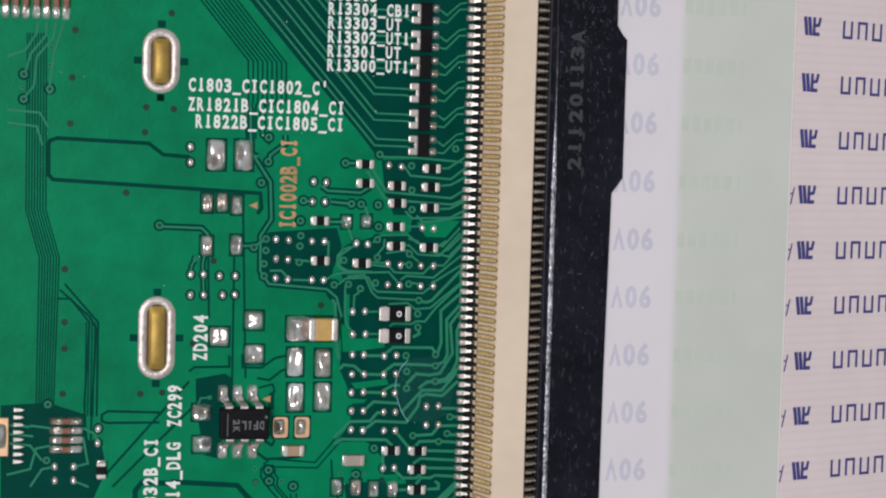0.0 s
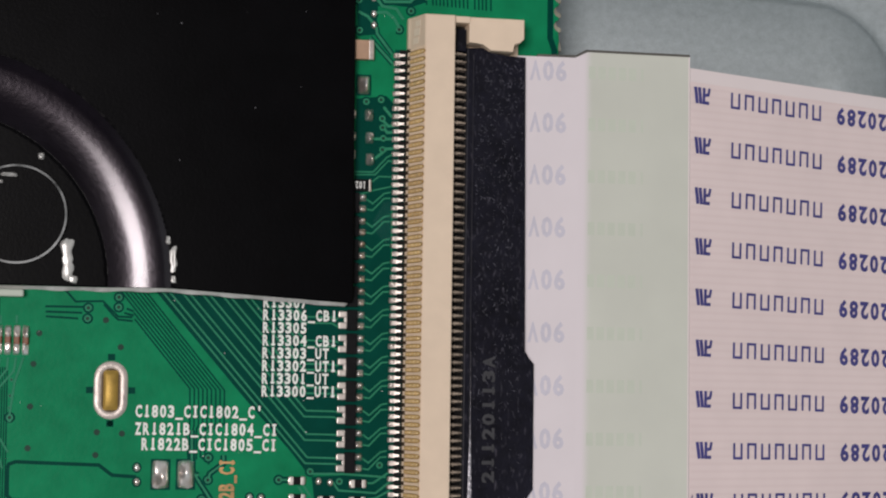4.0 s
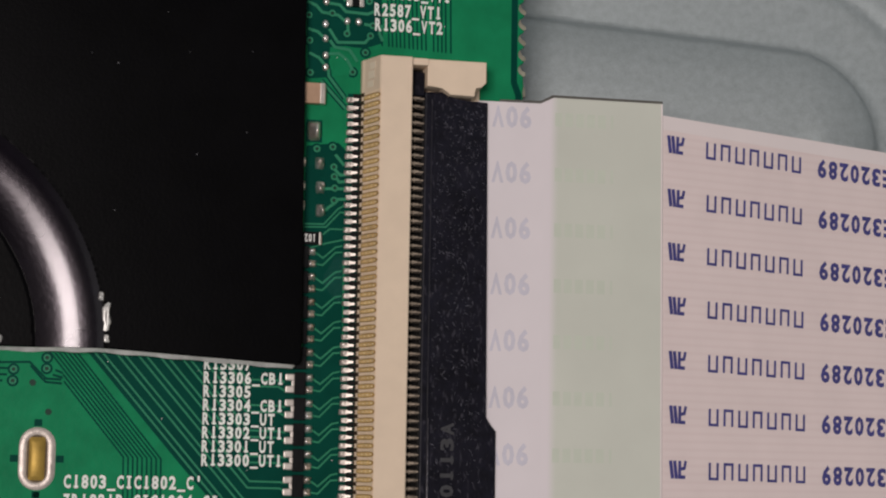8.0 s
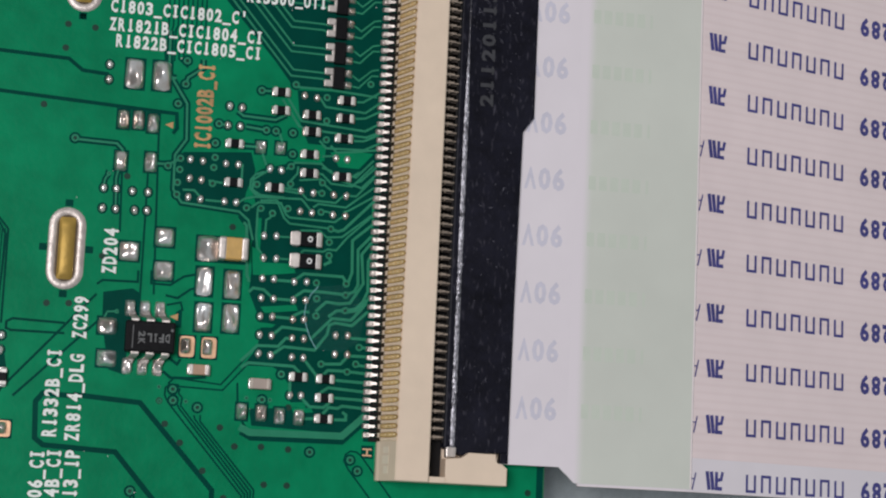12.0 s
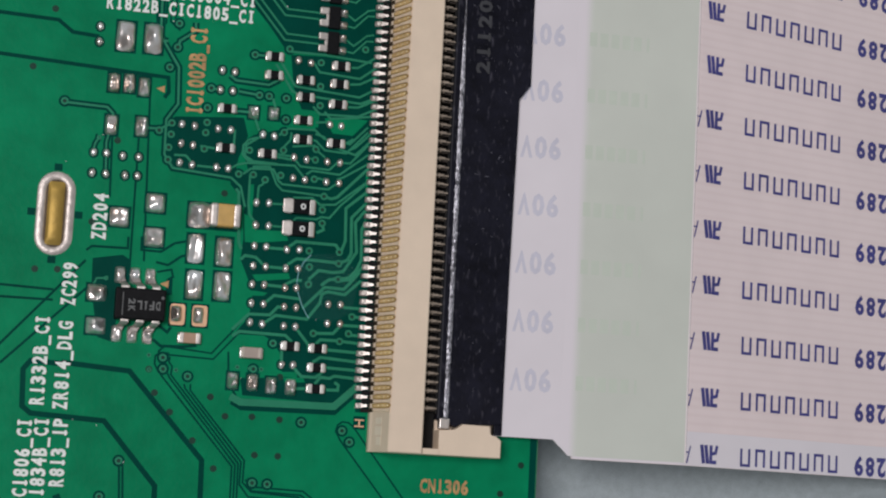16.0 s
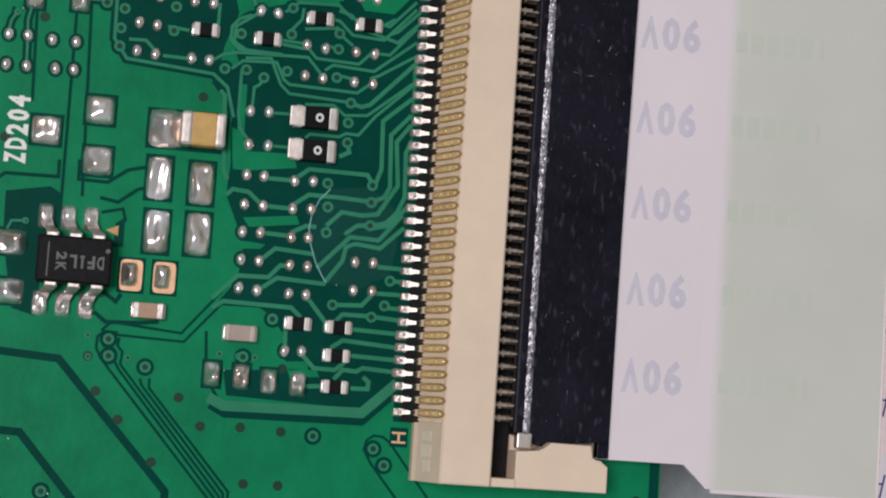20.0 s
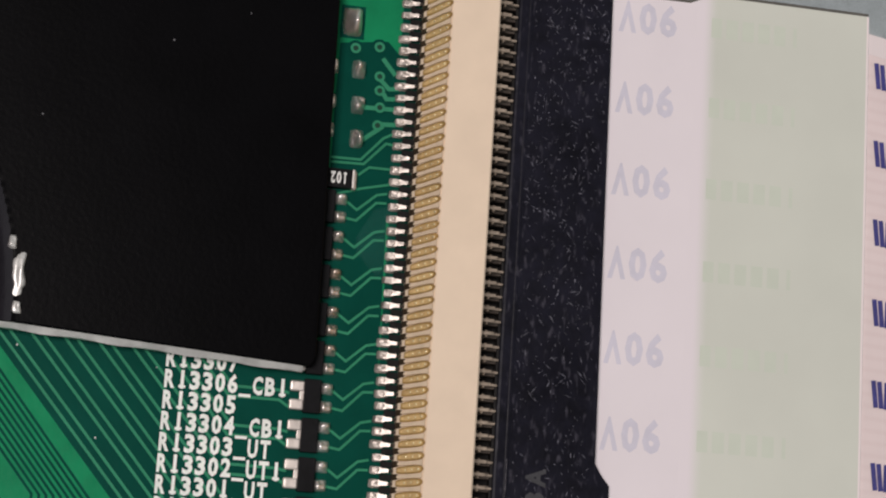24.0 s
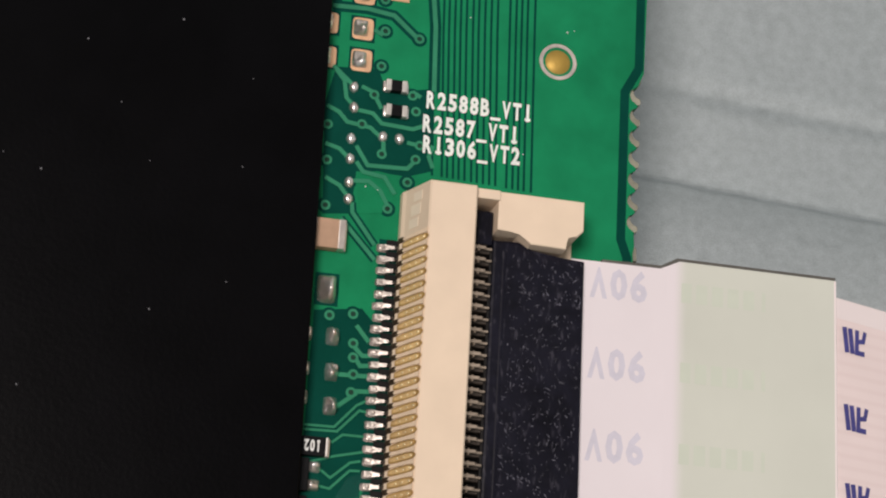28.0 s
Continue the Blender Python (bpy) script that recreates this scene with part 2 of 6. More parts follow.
def clear_film(name, alpha):
    m = bpy.data.materials.new(name)
    m.use_nodes = True
    b = m.node_tree.nodes["Principled BSDF"]
    b.inputs["Base Color"].default_value = (0.3, 0.62, 0.66, 1)
    b.inputs["Roughness"].default_value = 0.3
    b.inputs["Alpha"].default_value = alpha
    return m


residue = clear_film("clear_flux_film", 0.01)
residue_rim = clear_film("clear_flux_rim", 0.6)


# ---- helpers: everything is given in millimetres ----
def mesh_of(name, bm, material, smooth=False):
    bmesh.ops.recalc_face_normals(bm, faces=bm.faces)
    bmesh.ops.scale(bm, vec=(MM, MM, MM), verts=bm.verts)
    me = bpy.data.meshes.new(name)
    bm.to_mesh(me)
    bm.free()
    me.materials.append(material)
    if smooth:
        me.polygons.foreach_set("use_smooth", [True] * len(me.polygons))
    return me


def part(name, bm, material, parent=None, label="", smooth=False):
    ob = new(name, mesh_of(name, bm, material, smooth))
    ob.parent = parent
    if label:
        tagged(ob, label=label)
    return ob


def piece(name, mesh, parent, x=0.0, y=0.0, z=0.0, rz=0.0):
    ob = new(name, mesh)
    ob.parent = parent
    ob.matrix_basis = pose(x * MM, y * MM, z * MM, 0, 0, rz)
    return ob


def thing(name, label, category, group="", kind="", at=(0, 0, 0)):
    ob = new(name)
    ob.empty_display_size = 0.002
    ob.location = [v * MM for v in at]
    return tagged(ob, label=label, category=category, group=group, kind=kind)


def block(x0, x1, y0, y1, z0, z1, r=0.0, bm=None, seg=2):
    fresh = bm is None
    out = bmesh.new() if fresh else bm
    tmp = bmesh.new()
    bmesh.ops.create_cube(tmp, size=1, matrix=Matrix.Translation(((x0 + x1) / 2, (y0 + y1) / 2, (z0 + z1) / 2)) @ Matrix.Diagonal((x1 - x0, y1 - y0, z1 - z0, 1)))
    if r:
        bmesh.ops.bevel(tmp, geom=tmp.edges[:], offset=r, segments=seg, profile=0.5, affect="EDGES")
    me = bpy.data.meshes.new("tmp")
    tmp.to_mesh(me)
    tmp.free()
    out.from_mesh(me)
    bpy.data.meshes.remove(me)
    return out


def prism(pts, z0, z1, r=0.0, bm=None):
    """An upright prism over a flat outline, its top edge rounded by r."""
    out = bm or bmesh.new()
    tmp = bmesh.new()
    low = [tmp.verts.new((x, y, z0)) for x, y in pts]
    high = [tmp.verts.new((x, y, z1)) for x, y in pts]
    n = len(pts)
    tmp.faces.new(low[::-1])
    top = tmp.faces.new(high)
    for i in range(n):
        tmp.faces.new((low[i], low[(i + 1) % n], high[(i + 1) % n], high[i]))
    if r:
        bmesh.ops.bevel(tmp, geom=list(top.edges), offset=r, segments=2, profile=0.5, affect="EDGES")
    me = bpy.data.meshes.new("tmp")
    tmp.to_mesh(me)
    tmp.free()
    out.from_mesh(me)
    bpy.data.meshes.remove(me)
    return out


def ribbon(pts, width, z0, z1, bm=None):
    """A flat strip with mitred corners along a line."""
    out = bm or bmesh.new()
    v = [Vector((x, y)) for x, y in pts]
    left, right = [], []
    for i, p in enumerate(v):
        a = (p - v[i - 1]).normalized() if i else (v[1] - p).normalized()
        b = (v[i + 1] - p).normalized() if i + 1 < len(v) else a
        t = (a + b).normalized() if (a + b).length > 1e-6 else a
        nrm = Vector((-t.y, t.x)) * (width / 2 / max(0.35, abs(t.dot(a))))
        left.append(p + nrm)
        right.append(p - nrm)
    rows = [[out.verts.new((*q, z)) for q in side] for side, z in ((left, z0), (left, z1), (right, z1), (right, z0))]
    for i in range(len(v) - 1):
        for a, b in ((0, 1), (1, 2), (2, 3)):
            out.faces.new((rows[a][i], rows[a][i + 1], rows[b][i + 1], rows[b][i]))
    for i in (0, -1):
        out.faces.new([r[i] for r in rows])
    return out


def disc(x, y, r, z0, z1, n=20, bm=None, sy=1.0, inner=0.0):
    out = bm or bmesh.new()
    ang = [2 * math.pi * k / n for k in range(n)]
    ring = lambda q, z: [out.verts.new((x + q * math.cos(a), y + q * sy * math.sin(a), z)) for a in ang]
    o0, o1 = ring(r, z0), ring(r, z1)
    if inner:
        i0, i1 = ring(inner, z0), ring(inner, z1)
    for k in range(n):
        j = (k + 1) % n
        out.faces.new((o0[k], o0[j], o1[j], o1[k]))
        if inner:
            out.faces.new((i0[k], i1[k], i1[j], i0[j]))
            out.faces.new((o1[k], o1[j], i1[j], i1[k]))
    if not inner:
        out.faces.new(o1)
    return out


def stadium(x, y, w, h, n=12):
    """Outline of a slot, upright, w wide and h high."""
    r, s = w / 2, (h - w) / 2
    return [(x + r * math.cos(math.pi * k / n), y + s + r * math.sin(math.pi * k / n)) for k in range(n + 1)] + \
           [(x - r * math.cos(math.pi * k / n), y - s - r * math.sin(math.pi * k / n)) for k in range(n + 1)]


GLYPHS = {}


def glyphs(ch):
    """One character of the built-in font, kept for its next use."""
    if ch in GLYPHS:
        return GLYPHS[ch].copy()
    cu = bpy.data.curves.new("lettering", "FONT")
    cu.body, cu.size, cu.resolution_u, cu.offset = ch, 1.0, 2, 0.04
    tmp = bpy.data.objects.new("lettering", cu)
    scene.collection.objects.link(tmp)
    me = bpy.data.meshes.new_from_object(tmp.evaluated_get(bpy.context.evaluated_depsgraph_get()))
    bpy.data.objects.remove(tmp)
    bpy.data.curves.remove(cu)
    GLYPHS[ch] = me
    return me.copy()


def letters(name, body, width, height, material, depth=0.012, fill=0.8):
    """Flat raised lettering of even pitch, fitted to a width and a height, its lower left corner at the origin."""
    bm = bmesh.new()
    cell = width / len(body)
    for k, ch in enumerate(body):
        me = glyphs(ch)
        xs = [v.co.x for v in me.vertices]
        x0, x1 = min(xs), max(xs)
        wide = cell * (0.95 if ch == "_" else 0.26 if ch in "1I'" else fill)
        for v in me.vertices:
            v.co = (k * cell + (cell - wide) / 2 + (v.co.x - x0) / (x1 - x0) * wide, v.co.y / 0.7 * height, 0)
        me.polygons.foreach_set("use_smooth", [False] * len(me.polygons))
        bm.from_mesh(me)
        bpy.data.meshes.remove(me)
        for foot in {"1": (0.0,), "I": (0.0, 0.84)}.get(ch, ()):
            c, w, a, b = (k + 0.5) * cell, cell * 0.27, foot * height, (foot + 0.16) * height
            bm.faces.new([bm.verts.new((x, y, 0.004)) for x, y in ((c - w, a), (c + w, a), (c + w, b), (c - w, b))])
    up = bmesh.ops.extrude_face_region(bm, geom=bm.faces[:])
    for v in up["geom"]:
        if isinstance(v, bmesh.types.BMVert):
            v.co.z += depth
    return mesh_of(name, bm, material)


# ---- the circuit board ----
BOARD = thing("circuit_board", "green printed circuit board with soldered parts and white lettering", "circuit board", kind="structure")


def scallop_edge(x, y0, y1, r, step):
    """A row of half-round bites down an edge."""
    pts, y = [], y1
    while y - step > y0:
        pts.append((x, y))
        pts += [(x - r * math.sin(a), y - step / 2 + r * math.cos(a)) for a in (0.1, 0.4, 0.75, 1.15, 1.57, 2.0, 2.4, 2.75, 3.04)]
        y -= step
    return pts + [(x, y0)]


edge = [(-75, -45), (11.0, -45), (11.0, 48.6)] + scallop_edge(11.1, 49.0, 56.4, 0.41, 0.98)[::-1] + [(11.35, 57.0), (11.42, 62.0), (11.5, 100), (-75, 100)]
part("substrate", prism(edge, -1.6, 0.0, 0.03), mask_pour, BOARD)
part("cut_edge", prism([(10.72, -45), (11.06, -45), (11.06, 48.5), (10.72, 48.5)], -1.58, -0.03), laminate, BOARD, "rough pale cut edge of the board")


ragged = [(x + 0.16, y + 0.05) for x, y in scallop_edge(11.1, 48.3, 56.6, 0.36, 0.98)]
part("torn_edge", prism([(10.6, 48.3), *ragged[::-1], (10.6, 56.7)], -1.58, -0.12), mat("torn_laminate", (0.24, 0.23, 0.18), 0.8, 0, 0.4, 2500, 0.6), BOARD, "torn pale laminate along the snapped edge")


LAYER = [0, 0]


def dark_area(pts):
    LAYER[1] += 1
    part("bare_laminate", prism(pts, -0.01, 0.001 + 0.0007 * LAYER[1]), mask_bare, BOARD, "dark green laminate without copper")


def gap(pts, width=0.12):
    LAYER[0] += 1
    part("clearance", ribbon(pts, width, -0.01, 0.006 + 0.00002 * LAYER[0]), mask_bare, BOARD)


def trace(pts, width=0.13):
    LAYER[0] += 1
    part("trace", ribbon(pts, width, -0.01, 0.025 + 0.00002 * LAYER[0]), mask_trace, BOARD)


def silk_line(pts, width):
    part("printed_line", ribbon(pts, width, 0.03, 0.045), silk, BOARD)


def copper_field(pts):
    LAYER[0] += 1
    part("copper_island", prism(pts, -0.01, 0.016 + 0.00002 * LAYER[0]), mask_pour, BOARD)


def gap_trace(pts, width=0.14, room=0.42):
    gap(pts, room)
    trace(pts, width)


dome_meshes, pad_random = [], random.Random(5)
for k in range(6):
    bm = bmesh.new()
    bmesh.ops.create_uvsphere(bm, u_segments=14, v_segments=8, radius=1.0)
    bmesh.ops.delete(bm, geom=[v for v in bm.verts if v.co.z < -0.1], context="VERTS")
    for v in bm.verts:
        w = 1 + 0.12 * noise.noise(v.co * 1.6 + Vector((k * 7, 0, 0)))
        v.co = (v.co.x * 0.2 * w, v.co.y * 0.25 * w, max(0.0, v.co.z) * 0.19 * w)
    dome_meshes.append(mesh_of("solder_dome", bm, solder, True))
dome_rims = [mesh_of("dome_rim", disc(0, 0, 0.3, -0.01, 0.0, 18, None, 1.12), mask_bare)]


def dome(x, y):
    m = pad_random.choice(dome_meshes)
    LAYER[0] += 1
    piece("pad_rim", dome_rims[0], BOARD, x, y, 0.006 + 0.00002 * LAYER[0])
    piece("solder_dome", m, BOARD, x, y, 0.012, pad_random.uniform(-12, 12))


def lump(w, h, top, seed, n=9, tip=0.0):
    """A rectangular land with a frozen, uneven heap of solder on it."""
    bm = bmesh.new()
    grid = []
    for i in range(n):
        row = []
        for j in range(n):
            u, v = -1 + 2 * i / (n - 1), -1 + 2 * j / (n - 1)
            q = min(1.0, (abs(u) ** 4 + abs(v) ** 4) ** 0.25)
            z = top * math.sqrt(1 - q * q) * (0.8 + 1.0 * noise.noise(Vector((u * 0.8, v * 0.8, seed * 3.7))))
            z += tip * max(0, 1 - math.hypot(u - 0.2, v + 0.2) * 1.4)
            e = 1 + 0.05 * noise.noise(Vector((u * 2, v * 2, seed)))
            k = 1 - 0.12 * (abs(u) * abs(v)) ** 3
            row.append(bm.verts.new((u * w / 2 * e * k, v * h / 2 * e * k, z + 0.05 * (1 - max(abs(u), abs(v)) ** 8) + 0.016)))
        grid.append(row)
    for i in range(n - 1):
        for j in range(n - 1):
            bm.faces.new((grid[i][j], grid[i + 1][j], grid[i + 1][j + 1], grid[i][j + 1]))
    return bm


def solder_pad(x, y, w, h):
    seed = pad_random.random() * 50
    land = part("land", prism([(x - w / 2 - 0.09, y - h / 2 - 0.09), (x + w / 2 + 0.09, y - h / 2 - 0.09), (x + w / 2 + 0.09, y + h / 2 + 0.09), (x - w / 2 - 0.09, y + h / 2 + 0.09)], -0.01, 0.014), mask_bare, BOARD)
    ob = part("solder", lump(w, h, 0.42, seed, 14, 0.12), solder, BOARD, "", True)
    ob.location = (x * MM, y * MM, 0.0)
    return land


def copper_pad(x, y, w, h):
    part("clearance", prism([(x - w / 2 - 0.09, y - h / 2 - 0.09), (x + w / 2 + 0.09, y - h / 2 - 0.09), (x + w / 2 + 0.09, y + h / 2 + 0.09), (x - w / 2 - 0.09, y + h / 2 + 0.09)], -0.01, 0.012), mask_bare, BOARD)
    part("copper_land", prism([(x + w / 2 * abs(math.cos(a)) ** 0.3 * math.copysign(1, math.cos(a)), y + h / 2 * abs(math.sin(a)) ** 0.3 * math.copysign(1, math.sin(a))) for a in (0.13 + 0.2618 * i for i in range(24))], -0.01, 0.03), copper, BOARD, "bare orange copper land")
    ob = part("solder", lump(w * 0.72, h * 0.78, 0.3, pad_random.random() * 50, 9, 0.16), solder, BOARD, "", True)
    ob.location = ((x - 0.1 * w) * MM, (y + 0.03) * MM, 0.00002)


via_ring = mesh_of("via_ring", disc(0, 0, 0.215, -0.01, 0.043, 20, None, 1.0, 0.11), mask_trace)
via_well = mesh_of("via_well", disc(0, 0, 0.125, -0.01, 0.036, 14), mask_hole)
via_gap = mesh_of("via_gap", disc(0, 0, 0.34, -0.01, 0.0, 20), mask_bare)
tent = mesh_of("tented_hole", disc(0, 0, 0.19, -0.01, 0.012, 16), mask_hole)


def via(x, y):
    LAYER[0] += 1
    piece("via_clearance", via_gap, BOARD, x, y, 0.006 + 0.00002 * LAYER[0])
    ring = piece("via", via_ring, BOARD, x, y)
    piece("via_well", via_well, ring)


tiny_ring = mesh_of("small_via", disc(0, 0, 0.13, -0.01, 0.03, 14, None, 1.0, 0.06), mask_trace)
tiny_well = mesh_of("small_via_well", disc(0, 0, 0.07, -0.01, 0.026, 10), mask_hole)


def small_via(x, y):
    piece("small_via_well", tiny_well, piece("small_via", tiny_ring, BOARD, x, y))


def tented(x, y):
    piece("tented_hole", tent, BOARD, x, y)


def text(body, x, y, width, height, turn, material):
    ob = new("printed_text", letters("printed_text", body, width, height, material, 0.012, 0.9 if material is copper_ink else 0.8))
    ob.parent = BOARD
    ob.matrix_basis = pose(x * MM, y * MM, 0.037 * MM, 0, 0, turn)


def plated_slot(x, y, w, h, label):
    inner_w = w - 1.02
    rim = bmesh.new()
    a, b, c = stadium(x, y, w, h), stadium(x, y, inner_w + 0.25, h - 0.75), stadium(x, y, inner_w, h - 0.95)
    loops = [[rim.verts.new((px, py, z)) for px, py in q] for q, z in ((a, 0.0), ([(x + (px - x) * 0.93, y + (py - y) * 0.97) for px, py in a], 0.07), (b, 0.06), (c, 0.0), (c, -0.7))]
    n = len(a)
    for p, q in zip(loops, loops[1:]):
        for k in range(n):
            rim.faces.new((p[k], p[(k + 1) % n], q[(k + 1) % n], q[k]))
    slot = part("plated_slot", rim, tin_ring, BOARD, label, True)
    part("dark_well", prism(stadium(x, y, inner_w + 0.1, h - 0.86), -0.01, 0.012), well_brown, slot)
    floor_ = bmesh.new()
    m = 12
    half = (h - 0.95) / 2
    rows = []
    for i in range(m + 1):
        u = -1 + 2 * i / m
        rows.append([floor_.verts.new((x + u * (inner_w / 2 - 0.08), y + v * (half - 0.1), 0.012 + 0.2 * math.sqrt(max(0.0, 1 - u * u)) * min(1.0, (1 - abs(v)) * 5))) for v in (-1, -0.9, -0.75, 0, 0.75, 0.9, 1)])
    for i in range(m):
        for j in range(6):
            floor_.faces.new((rows[i][j], rows[i + 1][j], rows[i + 1][j + 1], rows[i][j + 1]))
    part("brass_tab", floor_, brass, slot, "rounded brass tab filling the slot", True)
    for dx, dy in ((0, h / 2 + 0.25), (0, -h / 2 - 0.25), (w / 2 + 0.25, 0), (-w / 2 - 0.25, 0)):
        part("thermal_gap", block(x + dx - 0.22, x + dx + 0.22, y + dy - 0.2, y + dy + 0.2, -0.01, 0.012), mask_bare, BOARD)


# ---- small parts on the board ----
def chip(name, label, L, W, H, end, body_mat, end_mat, category):
    """A chip part lying along x: a body between two metal ends."""
    ob = thing(name, label, category)
    part("body", block(-L / 2 + end * 0.8, L / 2 - end * 0.8, -W / 2, W / 2, 0.03, H, 0.03), body_mat, ob)
    for s in (-1, 1):
        a, b = sorted((s * L / 2, s * (L / 2 - end)))
        part("terminal", block(a, b, -W / 2 - 0.012, W / 2 + 0.012, 0.02, H + 0.015, 0.045), end_mat, ob)
        c, d = sorted((s * (L / 2 + 0.1), s * (L / 2 - 0.06)))
        part("solder_fillet", block(c, d, -W / 2 - 0.01, W / 2 + 0.01, 0.01, H * 0.45, 0.07), solder, ob, "", True)
    return ob


def park(ob):
    """Takes a pattern part off the scene once its copies stand."""
    for o in (*ob.children_recursive, ob):
        bpy.data.objects.remove(o)


chip_pattern = chip("chip_resistor", "tiny black chip resistor with tinned ends", 0.92, 0.5, 0.36, 0.24, chip_black, ceramic_white, "resistor")
tagged(chip_pattern, group="small chip resistors")


def resistor(x, y, turn=0):
    copy_thing(chip_pattern, pose(x * MM, y * MM, 0, 0, 0, turn))


def resistor_upright(x, y):
    resistor(x, y, 90)


big_chip = chip("marked_resistor", "black chip resistor with white print and one wide tinned end", 1.62, 0.84, 0.45, 0.3, chip_black, ceramic_white, "resistor")


def marked_resistor(x, y):
    ob = copy_thing(big_chip, pose(x * MM, y * MM, 0))
    part("wide_land", block(-1.02, -0.42, -0.4, 0.4, 0.3, 0.475, 0.05), tin, ob)
    part("printed_zero", disc(0.14, 0.0, 0.16, 0.45, 0.462, 20, None, 1.1, 0.075), mark_white, ob)
    return ob


cap_pattern = chip("ceramic_capacitor", "small brown ceramic chip capacitor", 1.15, 0.58, 0.5, 0.24, cap_brown, tin, "capacitor")
cap_wide_pattern = chip("ceramic_capacitor", "brown ceramic chip capacitor half under the black plate", 1.5, 1.25, 0.55, 0.3, cap_brown, tin, "capacitor")


flat_cap = chip("ceramic_capacitor", "plain tan-grey ceramic chip capacitor with dull ends", 1.15, 0.6, 0.5, 0.2, mat("tan_grey_ceramic", (0.4, 0.32, 0.27), 0.5, 0, 0.12, 2600, 0.3), mat("dull_capacitor_end", (0.46, 0.4, 0.34), 0.45, 0.3, 0.15, 2600, 0.3), "capacitor")
flat_cap.location = (-6.17 * MM, 2.58 * MM, 0)


def capacitor(x, y):
    copy_thing(cap_pattern, pose(x * MM, y * MM, 0))


def capacitor_wide(x, y):
    copy_thing(cap_wide_pattern, pose(x * MM, y * MM, 0))


# the large tan capacitor beside its long land
cap = thing("large_capacitor", "tan ceramic capacitor with wide tinned end on a solder land", "capacitor")
part("clearance", prism([(-10.35, 9.45), (-7.2, 9.45), (-7.2, 11.05), (-10.35, 11.05)], -0.01, 0.012), mask_bare, cap)
part("body", block(-8.68, -7.66, 9.62, 10.92, 0.03, 0.82, 0.1), cap_tan, cap)
part("wide_terminal", block(-9.06, -8.6, 9.6, 10.94, 0.02, 0.85, 0.13), tin, cap)
part("end_terminal", block(-7.74, -7.34, 9.6, 10.94, 0.02, 0.84, 0.12), tin, cap)
heap = part("solder", lump(1.3, 1.5, 0.5, 3.0, 14, 0.25), solder, cap, "", True)
heap.location = (-9.6 * MM, 10.26 * MM, 0)

# the six-legged chip
ic = thing("six_leg_chip", "small black chip with six bent tinned legs", "chip")
part("body", block(-14.04, -11.24, 3.95, 5.72, 0.12, 1.0, 0.09), chip_black, ic)
part("stripe", block(-13.65, -13.6, 4.15, 5.45, 0.9, 1.004), mark_grey, ic)
for k in range(3):
    for pad, top, y, s in ((-13.84 + k * 0.845, -13.52 + k * 0.865, 5.7, 1), (-13.81 + k * 0.86, -13.45 + k * 0.86, 3.97, -1)):
        leg = bmesh.new()
        prof = [(-0.06, 0.66, top), (0.16, 0.66, top), (0.3, 0.5, top * 0.7 + pad * 0.3), (0.42, 0.2, top * 0.35 + pad * 0.65), (0.7, 0.14, pad), (1.1, 0.1, pad)]
        ring = [[leg.verts.new((x + dx, y + s * d, z + dz)) for dx, dz in ((-0.23, 0), (0.23, 0), (0.23, 0.13), (-0.23, 0.13))] for d, z, x in prof]
        for p, q in zip(ring, ring[1:]):
            for i in range(4):
                leg.faces.new((p[i], p[(i + 1) % 4], q[(i + 1) % 4], q[i]))
        leg.faces.new(ring[0])
        leg.faces.new(ring[-1])
        part("leg", leg, leg_tin, ic)
        part("shoulder", block(top - 0.23, top + 0.23, y + s * 0.02 - 0.15, y + s * 0.02 + 0.15, 0.7, 0.84, 0.05), tin, ic)
        h = part("solder", lump(0.58, 0.95, 0.36, k + s * 5.3, 9, 0.1), solder, ic, "", True)
        h.location = (pad * MM, (y + s * 0.8) * MM, 0)
for body, x, y, w, turn in (("DF1L", -11.5, 5.0, 1.35, 180), ("2K", -13.3, 5.15, 0.8, 270)):
    mark = new("laser_mark", letters("laser_mark", body, w, 0.46 if turn == 180 else 0.36, mark_grey, 0.004))
    mark.parent = ic
    mark.matrix_basis = pose(x * MM, y * MM, 1.001 * MM, 0, 0, turn)
part("pin_one_dot", disc(-11.42, 5.25, 0.09, 0.9, 1.006, 14), mark_grey, ic)

# the row of four-terminal arrays along the connector
array = thing("resistor_array", "black two-element resistor array with four tinned terminals", "resistor array", group="arrays along the connector")
part("body", block(-0.36, 0.3, -0.66, 0.66, 0.03, 0.34, 0.03), chip_black, array)
for y in (-0.36, 0.36):
    part("left_terminal", block(-0.9, -0.34, y - 0.21, y + 0.21, 0.01, 0.3, 0.07), tin, array)
    e = part("right_terminal", lump(0.52, 0.46, 0.3, y + 3.0, 8), solder, array, "", True)
    e.location = (0.54 * MM, y * MM, 0)
part("bridge", block(-0.52, -0.34, -0.3, 0.3, 0.01, 0.24, 0.03), tin, array)
ARRAYS = [21.02 + 1.52 * k for k in range(12)]
for y in ARRAYS:
    copy_thing(array, pose(-2.5 * MM, y * MM, 0))
park(array)

# left arrays with brown bodies
barrel = thing("barrel_array", "brown resistor array with four pairs of solder ends", "resistor array", group="brown arrays")
for k in range(4):
    y = (k - 1.5) * 0.54
    part("element", block(-0.3, 0.3, y - 0.19, y + 0.19, 0.02, 0.26, 0.08), barrel_brown, barrel)
    for s in (-1, 1):
        e = part("solder_end", lump(0.86, 0.44, 0.34, k + s * 2.2, 8), solder, barrel, "", True)
        e.location = (s * 0.5 * MM, y * MM, 0)
